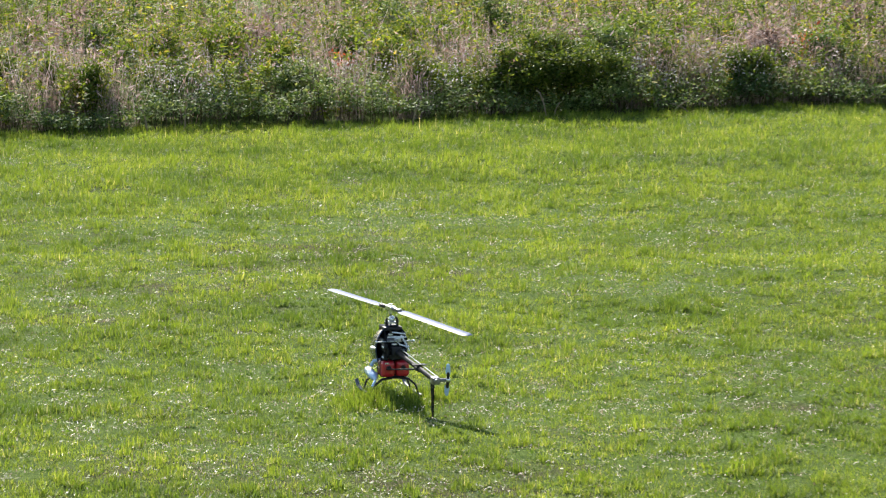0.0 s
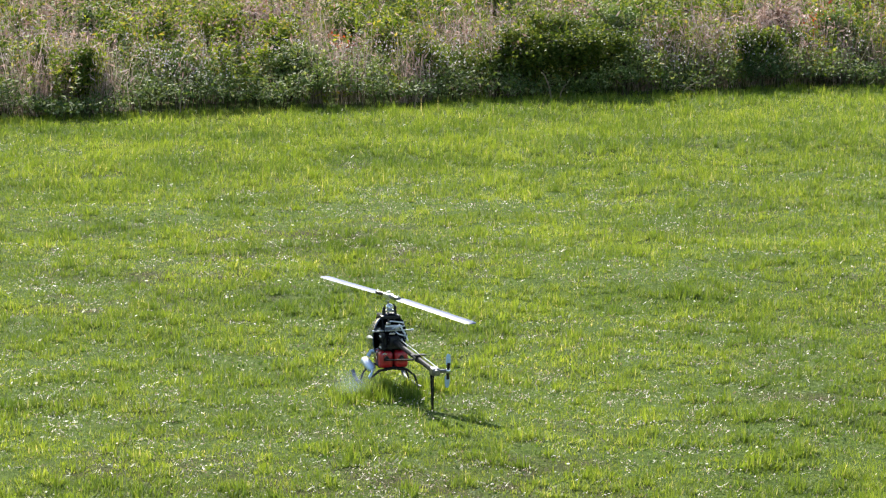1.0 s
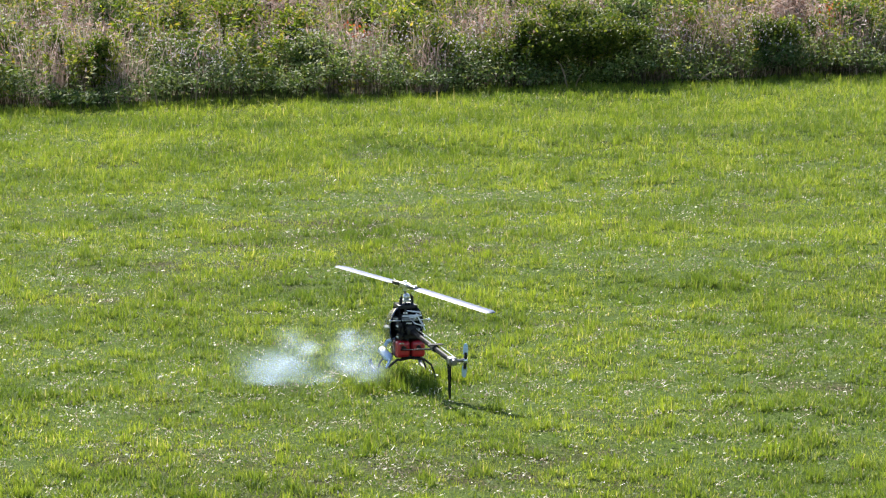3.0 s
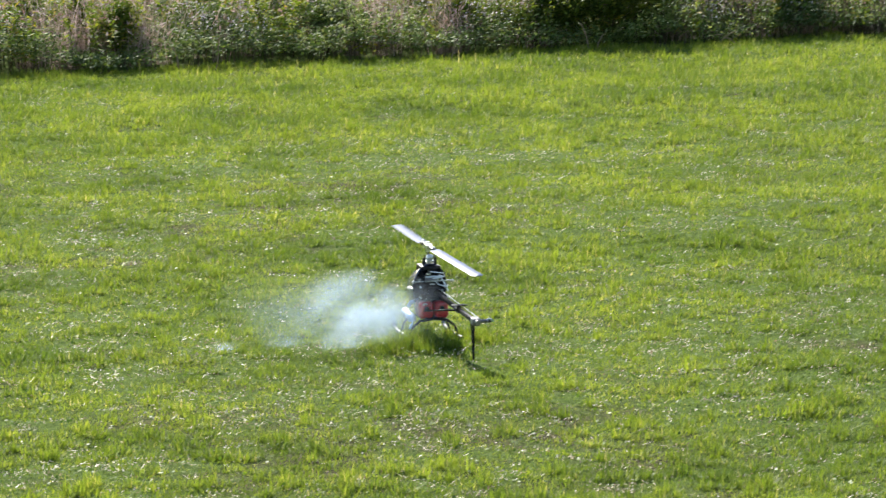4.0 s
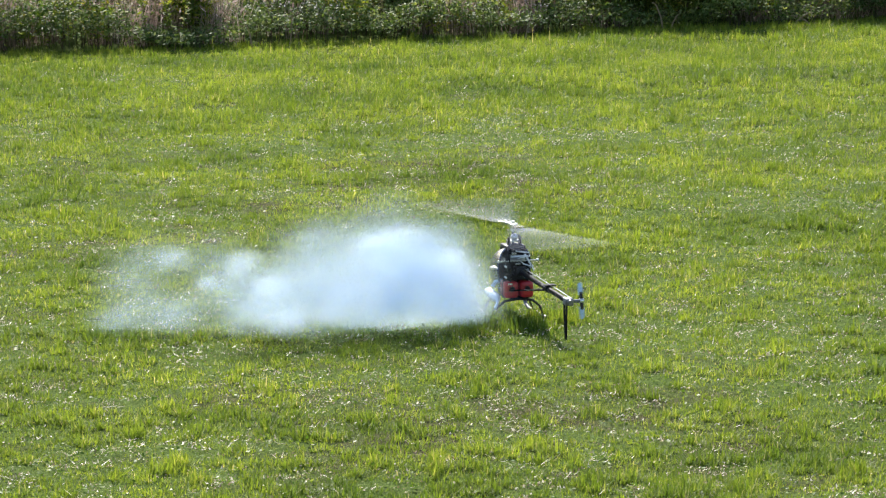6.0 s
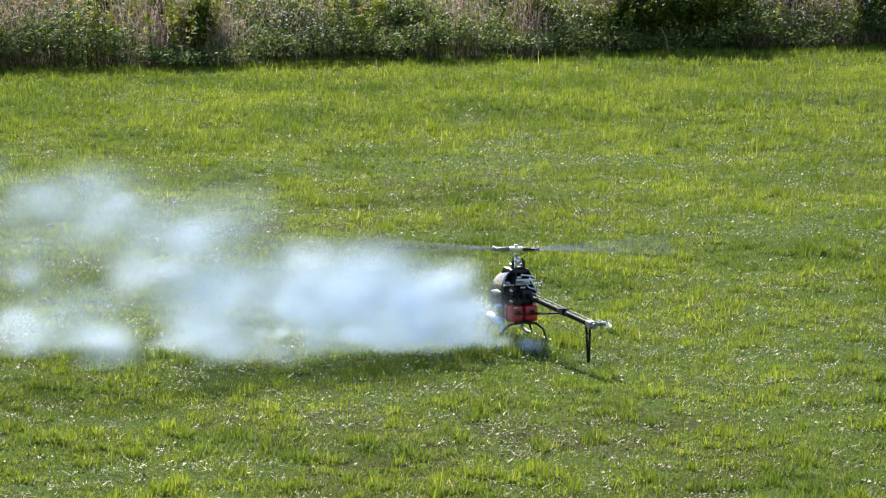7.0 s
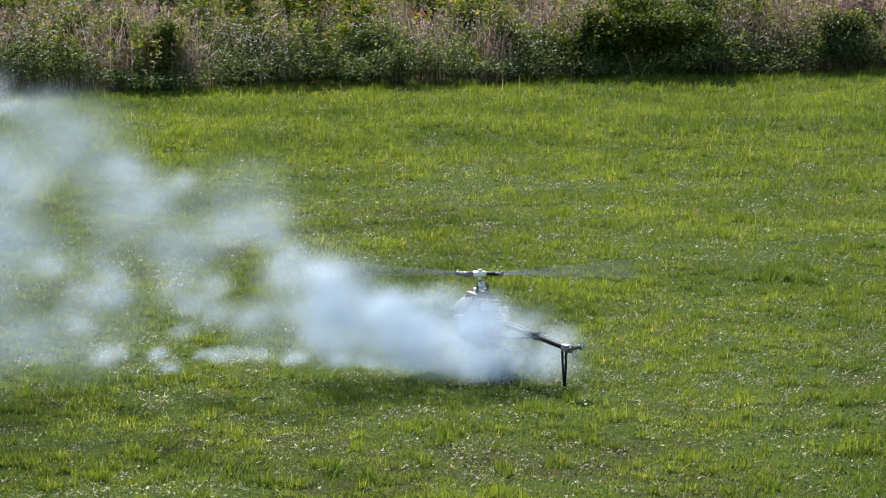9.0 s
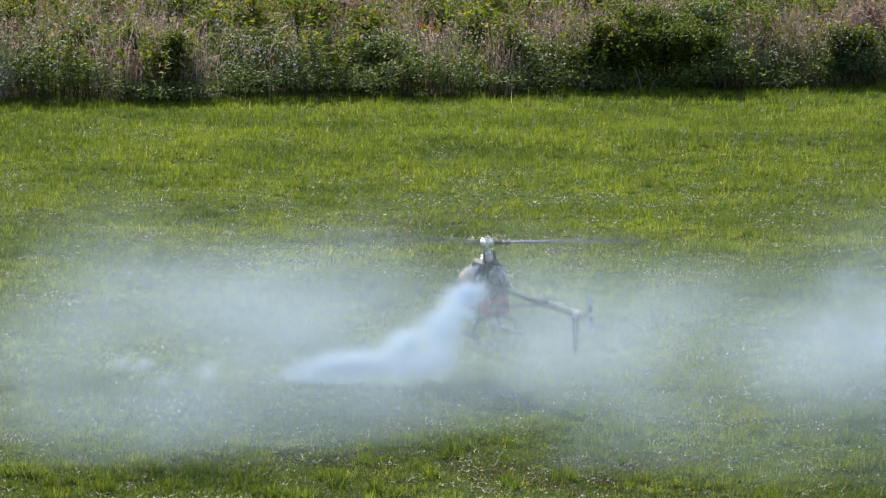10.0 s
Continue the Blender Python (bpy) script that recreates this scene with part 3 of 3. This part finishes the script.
    # twin red tank with dark straps
    bm = bmesh.new()
    box(bm, (-0.078, -0.125, 0.122), (-0.004, -0.02, 0.212), 0.022, 4)
    tank = part("fuel_tank", bm, RED, heli, "red plastic fuel tank")
    bm = bmesh.new()
    box(bm, (0.004, -0.125, 0.122), (0.078, -0.02, 0.212), 0.022, 4)
    tank_b = part("fuel_tank", bm, RED, heli, "red plastic fuel tank")
    for t, x in ((tank, -0.041), (tank_b, 0.041)):
        bm = bmesh.new()
        box(bm, (x - 0.040, -0.079, 0.119), (x + 0.040, -0.066, 0.215), 0.018, 3)
        part("strap", bm, PLASTIC, t)
        bm = bmesh.new()
        tube(bm, [(x, -0.122, 0.175), (x, -0.138, 0.175)], [0.014, 0.012], 12)
        part("cap", bm, PLASTIC, t)
    # canopy shell, open at the back
    bm = bmesh.new()
    rows = []
    for i in range(13):
        f = i / 12
        y = -0.03 + 0.345 * f
        w = 0.088 * math.sqrt(max(0.0, 1 - f ** 2.6)) + 0.002
        up = 0.128 * math.sqrt(max(0.0, 1 - f ** 2.2)) + 0.002
        mid = 0.275 - 0.06 * f
        rows.append([bm.verts.new((w * math.cos(a), y - 0.03 * math.sin(a) * (1 - f), mid + up * math.sin(a) * (1.0 if math.sin(a) > 0 else 1.05))) for a in (2 * math.pi * j / 28 for j in range(28))])
    for a, b in zip(rows, rows[1:]):
        for j in range(28):
            bm.faces.new((a[j], a[(j + 1) % 28], b[(j + 1) % 28], b[j]))
    bm.faces.new(rows[-1])
    canopy = part("canopy", bm, PAINT, heli, "dark navy glossy canopy")
    thick = canopy.modifiers.new("shell", "SOLIDIFY")
    thick.thickness = 0.003
    for side in (-1, 1):
        bm = bmesh.new()
        tube(bm, [(side * 0.091, -0.02, 0.27), (side * 0.090, 0.05, 0.262), (side * 0.083, 0.14, 0.252)], [0.004, 0.014, 0.004], 8)
        part("side_flash", bm, GREY_TRIM, canopy, "pale grey side flash")
    # control rods and servos behind the canopy
    for side, z in ((-1, 0.292), (1, 0.292), (-1, 0.235), (1, 0.235)):
        bm = bmesh.new()
        box(bm, (side * 0.058 - 0.011, -0.125, z - 0.013), (side * 0.058 + 0.011, -0.085, z + 0.016), 0.003)
        servo = part("servo", bm, PLASTIC, heli)
        bm = bmesh.new()
        box(bm, (side * 0.072 - 0.003, -0.13, z - 0.004), (side * 0.072 + 0.003, -0.095, z + 0.004), 0.001, 1)
        part("servo_arm", bm, WHITE, servo, "white servo arm")
    bm = bmesh.new()
    tube(bm, [(-0.105, -0.10, 0.318), (0.105, -0.10, 0.318)], 0.004, 8)
    bmesh.ops.create_uvsphere(bm, u_segments=8, v_segments=6, radius=0.008, matrix=Matrix.Translation((-0.105, -0.10, 0.318)))
    bmesh.ops.create_uvsphere(bm, u_segments=8, v_segments=6, radius=0.008, matrix=Matrix.Translation((0.105, -0.10, 0.318)))
    part("cross_rod", bm, ALLOY, heli, "silver cross rod with ball ends")
    bm = bmesh.new()
    tube(bm, [(0.03, -0.115, 0.355), (0.06, -0.125, 0.30), (0.055, -0.13, 0.275), (0.01, -0.14, 0.262)], 0.0045, 6)
    part("tube_line", bm, WHITE, heli, "white hose")
    bm = bmesh.new()
    tube(bm, [(-0.045, -0.12, 0.345), (0.045, -0.12, 0.345)], 0.005, 6)
    part("linkage", bm, WHITE, heli, "white control linkage")
    bm = bmesh.new()
    tube(bm, [(-0.03, -0.125, 0.275), (0.045, -0.125, 0.272)], 0.007, 6)
    part("linkage", bm, WHITE, heli, "white control linkage")
    bm = bmesh.new()
    box(bm, (-0.035, -0.12, 0.222), (0.035, -0.09, 0.25), 0.004)
    part("receiver", bm, PLASTIC, heli)
    bm = bmesh.new()
    tube(bm, [(-0.02, -0.118, 0.372), (0.052, -0.122, 0.362), (0.056, -0.128, 0.345), (-0.012, -0.134, 0.336), (0.02, -0.138, 0.305), (0.062, -0.14, 0.292), (0.066, -0.165, 0.272)], 0.0038, 6)
    part("tube_line", bm, WHITE, heli, "white hose bent in a zigzag")
    for x in (-0.03, 0.03):
        bm = bmesh.new()
        tube(bm, [(x, -0.03, 0.385), (x, -0.03, 0.43), (x * 0.8, -0.02, 0.445)], [0.009, 0.008, 0.004], 8)
        part("guide_post", bm, PLASTIC, heli)
    bm = bmesh.new()
    bmesh.ops.create_uvsphere(bm, u_segments=14, v_segments=8, radius=0.02, matrix=Matrix.Translation((0.004, -0.012, 0.43)))
    part("collar", bm, ALLOY, heli, "bright metal collar")
    for x, z, w in ((-0.03, 0.36, 0.012), (0.02, 0.33, 0.01), (-0.01, 0.305, 0.014), (0.045, 0.265, 0.01), (-0.05, 0.20, 0.012)):
        bm = bmesh.new()
        box(bm, (x - w, -0.128, z - 0.004), (x + w, -0.118, z + 0.005), 0.002, 1)
        part("bracket", bm, ALLOY, heli, "small bright bracket")
    # mast and swashplate
    bm = bmesh.new()
    tube(bm, [(0, 0, 0.30), (0, 0, 0.492)], 0.006, 12)
    part("mast", bm, STEEL, heli, "steel main mast")
    bm = bmesh.new()
    tube(bm, [(0, 0, 0.404), (0, 0, 0.407), (0, 0, 0.414), (0, 0, 0.417)], [0.022, 0.033, 0.033, 0.02], 18)
    swash = part("swashplate", bm, ALLOY, heli, "silver swashplate")
    for a in (0.5, 2.1, 3.7, 5.3):
        bm = bmesh.new()
        tube(bm, [(0.03 * math.cos(a), 0.03 * math.sin(a), 0.41), (0.045 * math.cos(a), 0.045 * math.sin(a), 0.41)], 0.004, 6)
        tube(bm, [(0.043 * math.cos(a), 0.043 * math.sin(a), 0.35), (0.043 * math.cos(a), 0.043 * math.sin(a), 0.412)], 0.0025, 6)
        part("link_rod", bm, STEEL, swash)
    # main rotor, which turns about the mast
    bm = bmesh.new()
    box(bm, (-0.034, -0.017, -0.012), (0.034, 0.017, 0.014), 0.005)
    tube(bm, [(0, 0, -0.03), (0, 0, 0.024)], 0.011, 12)
    rotor = part("main_rotor", bm, ALLOY, heli, "metal rotor head")
    rotor.location = (0, 0, 0.487)
    main_blades = []
    for side in (-1, 1):
        bm = bmesh.new()
        tube(bm, [(side * 0.032, 0, 0), (side * 0.04, 0, 0), (side * 0.085, 0, 0), (side * 0.095, 0, 0)], [0.008, 0.012, 0.011, 0.008], 12)
        box(bm, (min(side * 0.08, side * 0.125), -0.013, -0.009), (max(side * 0.08, side * 0.125), 0.013, 0.009), 0.004)
        grip = part("blade_grip", bm, STEEL if side > 0 else PLASTIC, rotor, "slim metal blade grip" if side > 0 else "slim black blade grip")
        bm = bmesh.new()
        tube(bm, [(side * 0.118, 0, -0.016), (side * 0.118, 0, 0.016)], 0.006, 8)
        part("bolt", bm, ALLOY, grip)
        bm = bmesh.new()
        blade_mesh(bm, 0.105, 0.855, 0.064, 0.011, side)
        blade = part("main_blade", bm, BLADE, rotor, "pale blue-grey glossy main blade")
        main_blades.append((blade, side))
    # tail
    bm = bmesh.new()
    tube(bm, [(0, -0.10, 0.268), (0, -0.985, 0.246)], 0.0135, 14)
    part("tail_boom", bm, CARBON, heli, "black tail boom")
    bm = bmesh.new()
    box(bm, (-0.03, -0.165, 0.245), (0.03, -0.10, 0.292), 0.008)
    part("boom_clamp", bm, PLASTIC, heli)
    for side in (-1, 1):
        bm = bmesh.new()
        tube(bm, [(side * 0.055, -0.11, 0.165), (side * 0.012, -0.62, 0.247)], 0.0045, 8)
        part("boom_brace", bm, CARBON, heli)
    bm = bmesh.new()
    tube(bm, [(0.018, -0.13, 0.285), (0.018, -0.97, 0.262)], 0.002, 6)
    part("tail_pushrod", bm, ALLOY, heli)
    bm = bmesh.new()
    tube(bm, [(0, -0.60, 0.256), (0, -0.655, 0.255)], 0.019, 12)
    stay = part("stabiliser_clamp", bm, PLASTIC, heli)
    bm = bmesh.new()
    plate(bm, [(-0.04, -0.665), (0.04, -0.665), (0.034, -0.62), (-0.034, -0.62)], 0.004, 2, 0.276)
    part("stabiliser", bm, CARBON, stay, "small black horizontal stabiliser", smooth=False)
    bm = bmesh.new()
    box(bm, (-0.02, -1.02, 0.228), (0.02, -0.955, 0.266), 0.008, 3)
    tube(bm, [(0.02, -0.99, 0.247), (0.062, -0.99, 0.247)], 0.009, 10)
    tube(bm, [(0, -1.015, 0.247), (0, -1.032, 0.247)], [0.017, 0.012], 12)
    part("tail_gearbox", bm, STEEL, heli, "dark metal tail gearbox")
    bm = bmesh.new()
    plate(bm, [(-0.965, 0.235), (-0.945, 0.235), (-0.972, 0.055), (-0.985, 0.055)], 0.005, 0, -0.012)
    plate(bm, [(-1.01, 0.235), (-0.99, 0.235), (-0.985, 0.055), (-0.998, 0.055)], 0.005, 0, -0.012)
    for z in (0.20, 0.155, 0.11, 0.065):
        box(bm, (-0.0145, -1.004 + (0.235 - z) * 0.03, z), (-0.0095, -0.955 - (0.235 - z) * 0.13, z + 0.007), 0, 1)
    part("tail_fin", bm, CARBON, heli, "black open-framed tail fin", smooth=False)
    bm = bmesh.new()
    tube(bm, [(-0.008, 0, 0), (0.012, 0, 0)], 0.013, 12)
    tail = part("tail_rotor", bm, ALLOY, heli, "metal tail rotor hub")
    tail.location = (0.066, -0.99, 0.247)
    for side in (-1, 1):
        bm = bmesh.new()
        box(bm, (-0.005, -0.009, min(side * 0.008, side * 0.045)), (0.009, 0.009, max(side * 0.008, side * 0.045)), 0.003)
        part("tail_grip", bm, PLASTIC, tail)
        bm = bmesh.new()
        blade_mesh(bm, 0.03, 0.092, 0.027, 0.005, side)
        b = part("tail_blade", bm, BLUE_WHITE, tail, "pale blue tail blade")
        b.rotation_euler = (radians(50), radians(-90), 0)
    return heli, rotor, tail, main_blades


# ---- smoke ----
def puff_mesh(name, material, seed):
    """One puff of thin smoke of radius 1: four bowed sheets through its heart, each facing another way."""
    r = np.random.default_rng(seed)
    vs, fs, at = [], [], 0
    for normal in ((0.25, -0.95, 0.2), (0.8, -0.5, -0.3), (-0.75, -0.55, 0.35), (0.15, -0.5, 0.85)):
        q = Vector(normal).to_track_quat("Z", "Y").to_matrix()
        bend = r.normal(0, 0.10, 4)
        for i in range(7):
            for j in range(18):
                rad, a = i / 6, j / 18 * 2 * math.pi
                x, y = rad * math.cos(a), rad * math.sin(a)
                z = bend[0] * math.sin(3 * x + bend[2] * 9) + bend[1] * math.cos(3 * y + bend[3] * 9)
                vs.append(q @ Vector((x, y, z)))
        for i in range(6):
            for j in range(18):
                a, b = at + i * 18 + j, at + i * 18 + (j + 1) % 18
                fs.append((a, a + 18, b + 18, b))
        at += 7 * 18
    return mesh_from(name, [tuple(v) for v in vs], fs, [material], smooth=True)


def smoke_way(kind, born, r, small):
    """How a puff travels from the silencer's mouth: a list of (age, x, y, z) beside it."""
    u = r.random()
    if kind == "veil":
        x, z, y = r.uniform(-2.3, 2.7), -0.08 + 0.5 * r.random() ** 1.6, r.uniform(-2.4, 0.5)
        s = 1 if x > 0 else -1
        return [(0.15, x * 0.5, y, -0.6), (0.4, x - 0.4 * s, y, z * 0.6), (0.8, x, y, z), (1.4, x + 0.3 * s, y, z + 0.1)]
    if kind == "right":
        v, z = r.uniform(3.0, 6.5), 0.22 * u
        return [(0.06, 0.3, -0.1, -0.02), (0.2, 0.3 + v * 0.15, r.normal(0, 0.15), z), (0.45, 0.3 + v * 0.36, r.normal(0, 0.25), 0.05 + 1.4 * z), (1.0, 0.3 + v * 0.6, r.normal(0, 0.4), 0.1 + 1.8 * z)]
    if kind == "wrap":
        x, z = r.uniform(-0.55, 0.40), r.uniform(-0.02, 0.36)
        z *= 1.0 if x < 0.2 else 0.6
        return [(0.06, 0.1, -0.2, -0.1), (0.2, x, -0.32, z), (0.45, 1.25 * x, -0.35, z), (0.75, x + (1.4 if x > -0.1 else -1.3), -0.3, 0.8 * z), (1.3, x + (3.2 if x > -0.1 else -3.2), -0.3, z)]
    if kind == "jet":
        v, z0 = r.uniform(0.8, 1.2), (0.46 if born > 9.75 else 0.25) * (1 - u * u)
        x0 = -0.02 - 0.16 * u
        if r.random() < 0.5:
            top = 0.44 if born > 9.75 else 0.25
            return [(0.03, -0.02, 0, top), (0.14, -0.12 - 0.08 * u, 0, top * 0.5), (0.26, -0.20 - 0.14 * u, 0, 0.03), (0.42, -0.72 * v, 0, 0.03), (0.65, -0.95 * v, 0, -0.5)]
        return [(0.03, x0, 0, z0), (0.13, x0 - 0.16 * v, 0, z0 * 0.66 + r.normal(0, 0.012)), (0.27, x0 - 0.40 * v, 0, z0 * 0.25 + abs(r.normal(0, 0.02))), (0.40, x0 - 0.65 * v, 0, 0.03 + z0 * 0.1), (0.65, x0 - 0.9 * v, 0, -0.5)]
    if kind == "creep":
        v = r.uniform(0.85, 1.25)
        return [(0.05, 0.20, -0.12, -0.06), (0.12, 0.12, -0.12, 0.0), (0.3, 0.12 - 0.36 * v, -0.12, 0.02), (0.55, 0.12 - 0.95 * v, -0.14, 0.05), (0.85, 0.12 - 1.6 * v, -0.18, 0.08), (1.15, 0.12 - 2.1 * v, -0.2, -0.6)]
    if kind == "trail":
        v, base, slope, far = 1.1, 0.22, 0.10, r.uniform(0.7, 2.2)
    elif born < 3.6:
        v, base, slope, far = 0.5 + 0.06 * born, 0.25, 0.08, r.uniform(0.15, 0.42 + 0.12 * born)
    elif born < 4.8:
        v, base, slope, far = 0.95, 0.30, 0.05, 0.30 + 1.0 * r.random() ** 2.2
    elif born < 5.9:
        v, base, slope, far = 1.3, 0.38, 0.03, 0.40 + 1.9 * r.random() ** 1.7
    elif born < 6.5:
        v, base, slope, far = 1.8, 0.36, 0.27, 9
    elif born < 7.1:
        v, base, slope, far = 1.7, 0.36, 0.13, 9
    else:
        v, base, slope, far = 1.45, 0.30, 0.13 + 0.55 * min(1, (born - 7.1) / 0.6), 9
    v *= r.uniform(0.8, 1.25)
    low = 0.25 * max(0.0, min(1.0, (born - 7.8) / 0.7))
    if small and far > 5:
        far = r.uniform(0.9, 2.6)
    u = u ** (1.35 if born < 7.2 else 1.05)
    gain = 0.22 if born < 7.8 else 0.6 if born < 8.2 else 1.2
    way, age, last, side = [], 0.0, 0.0, r.normal(0, 1)
    for d in (0.07, 0.2, 0.4, 0.7, 1.1, 1.6, 2.2, 3.0, 4.0, 5.5):
        age += (d - last) / (v * (1 + gain * last))
        last = d
        if d > far:
            way.append((age, -d, 0.1 * side, -0.35))
            way.append((age + 0.3, -d - 0.15, 0.1 * side, -1.1))
            break
        reach = base * min(1, d / 0.10) + slope * max(0.0, d - 0.25)
        share = u + (1 - u) * low * min(1, d)
        way.append((age, -d, side * (0.05 + 0.09 * d) - (0.36 if born > 5.9 else 0.22) * min(d, 1.6), share * reach))
    return way


def build_smoke():
    """Every puff waits under the turf beneath the silencer until it is blown out."""
    r = np.random.default_rng(21)
    meshes = {k: [puff_mesh("smoke_puff_" + k, m, 5 + i + 10 * j) for i in range(3)] for j, (k, m) in enumerate((("thick", SMOKE_THICK), ("thin", SMOKE_THIN), ("veil", SMOKE_VEIL)))}
    puffs = []

    def puff(look_of, size, born, kind):
        me = meshes[look_of][int(r.integers(0, 3))]
        ob = tagged(new("smoke_puff", me), "drifting bluish-white puff of exhaust smoke", "smoke", "exhaust smoke", "stuff")
        ob.scale = (1.45 * size, 1.1 * size, 0.85 * size)
        mouth = Vector((MAST[0] - 0.06 - (0.55 * size if kind == "left" else 0), MAST[1] - 0.24, 0.02 + 0.35 * size))
        spin = r.uniform(-25, 25)
        wait = pose(mouth.x, mouth.y, -1.2 - size)
        rows = [(0.0, wait)]
        if born > 0.15:
            rows.append((born - 0.1, wait))
        for age, x, y, z in smoke_way(kind, born, r, look_of == "thick"):
            rows.append((born + age, pose(mouth.x + x, mouth.y + y, mouth.z + z, 0, spin * age, 8 * spin * age / 10)))
        rows = [row for i, row in enumerate(rows) if i == 0 or frame(row[0]) > frame(rows[i - 1][0])]
        if rows[-1][0] < 10:
            rows.append((10.0, rows[-1][1]))
        puffs.append((ob, rows))

    def often(start, end, step):
        while start < end:
            yield start
            start += step * r.uniform(0.6, 1.4)

    for born in often(0.75, 5.4, 0.03):
        if r.random() < np.interp(born, [0.7, 1.2, 3.6, 4.2, 5.2], [0.3, 0.5, 0.5, 0.7, 1.0]):
            early = born < 4.4
            puff("thin" if early and r.random() < 0.85 else "thick", (0.05 + 0.07 * r.random()) if early else (0.08 + 0.10 * r.random()), born, "left")
    for born in often(1.0, 5.4, 0.036):
        if r.random() < np.interp(born, [1.0, 3.6, 4.4, 5.2], [0.4, 0.4, 0.45, 0.9]):
            puff("thin", (0.11 + 0.08 * r.random()) if born < 3.8 else (0.16 + 0.14 * r.random()), born, "left")
    for born in often(5.4, 9.05, 0.015):
        puff("thick", 0.09 + 0.12 * r.random(), born, "left")
    for born in often(5.4, 9.1, 0.024):
        if born > 7.9 and r.random() < 0.3:
            continue
        puff("thin", 0.20 + 0.24 * r.random(), born, "left")
    for born in often(3.4, 5.7, 0.08):
        puff("veil", 0.18 + 0.16 * r.random(), born, "trail")
    for born in often(6.2, 9.2, 0.03):
        puff("thick", 0.05 + 0.05 * r.random(), born, "creep")
    for born in often(9.35, 9.99, 0.0036):
        puff("thick" if r.random() < 0.6 else "thin", 0.06 + 0.09 * r.random(), born, "jet")
    for born in often(8.45, 8.98, 0.011):
        puff("thick" if r.random() < 0.5 else "thin", 0.12 + 0.10 * r.random(), born, "wrap")
    for born in often(8.95, 9.5, 0.028):
        puff("thin", 0.15 + 0.16 * r.random(), born, "right")
    for i in range(95):
        puff("veil", 0.40 + 0.35 * r.random(), r.uniform(8.9, 9.4), "veil")
    return puffs


build_ground()
build_grass()
build_weeds()
build_shrubs()
heli, rotor, tail_rotor, main_blades = build_helicopter()
puffs = build_smoke()


def rotor_angle():
    """The main rotor's turn for every frame, in degrees: it drifts, is clutched in, and runs up to speed."""
    known = [(0, -62.8), (1, -61.8), (2.5, -60.5), (3.2, -61), (3.8, -65.3), (4.0, -74.8), (4.1, -87), (4.2, -106), (4.3, -133), (4.4, -171), (4.5, -208.8), (4.6, -262), (4.7, -330), (4.8, -397), (4.9, -494.5), (5.0, -571), (5.1, -690)]
    t0 = np.arange(0, 301) / 30
    a = np.interp(t0, [k[0] for k in known], [k[1] for k in known])
    i = frame(5.1) - 1
    step = 36.0
    while i < 300:
        i += 1
        step = min(84.0, step + (2.0 if i < 190 else 6.0))
        a[i] = a[i - 1] - step
        if i == frame(5.5) - 1:
            want = -22.0
            gap = (a[i] - want + 90) % 180 - 90
            for back in range(12):
                a[i - back] -= gap * (1 - back / 12)
        if i == frame(7.0) - 1:
            want = 4.0
            gap = (a[i] - want + 90) % 180 - 90
            for back in range(30):
                a[i - back] -= gap * (1 - back / 30)
    return t0, a


def motions():
    """Everything that moves."""
    yaw = [(0, 14.6), (5.5, 14.6), (5.7, 15.2), (6.3, 18.5), (6.8, 22), (7.0, 23), (7.2, 26), (7.5, 31.8), (7.7, 31.3), (8.0, 25.6), (8.5, 26.9), (9.0, 27), (9.6, 27.5), (10.0, 28.5)]
    lift = [(0, 0), (9.6, 0), (9.8, 0.025), (9.9, 0.10), (10.0, 0.235)]
    times = sorted({t for t, _ in yaw} | {t for t, _ in lift})
    rows = []
    for t in times:
        z = float(np.interp(t, *zip(*lift)))
        rows.append((t, pose(MAST[0] - 0.03 * z, MAST[1], z, 0, 0, float(np.interp(t, *zip(*yaw))))))
    walk(heli, rows)
    t0, a = rotor_angle()
    turn = np.interp(t0, *zip(*yaw))
    slow = [i for i in range(301) if i >= 110 or i % 15 == 0]
    walk(rotor, [(t0[i], pose(0, 0, 0.49, 1.0) @ pose(0, 0, 0, 0, 0, a[i] - turn[i])) for i in slow])
    spin, rows = 14.0, [(0, pose(0.066, -0.99, 0.247, 14))]
    for i in range(1, 301):
        if i > 114:
            spin += min(81.0, (i - 114) * 3.0)
        if i >= 110 or i % 30 == 0:
            rows.append((t0[i], pose(0.066, -0.99, 0.247, spin)))
    walk(tail_rotor, rows)
    for blade, side in main_blades:
        # loosely hinged at rest, drawn straight as the rotor speeds up
        lag = 3.0 if side > 0 else -2.7
        walk(blade, [(t, pose(0, 0, 0, 2 * side, cone * side, lag * k)) for t, k, cone in ((0, 1, 1.6), (4.0, 1, 1.4), (4.6, 0.1, 0.6), (6.0, 0, -0.8), (10.0, 0, -1.6))])
    for ob, way in puffs:
        walk(ob, way)


motions()
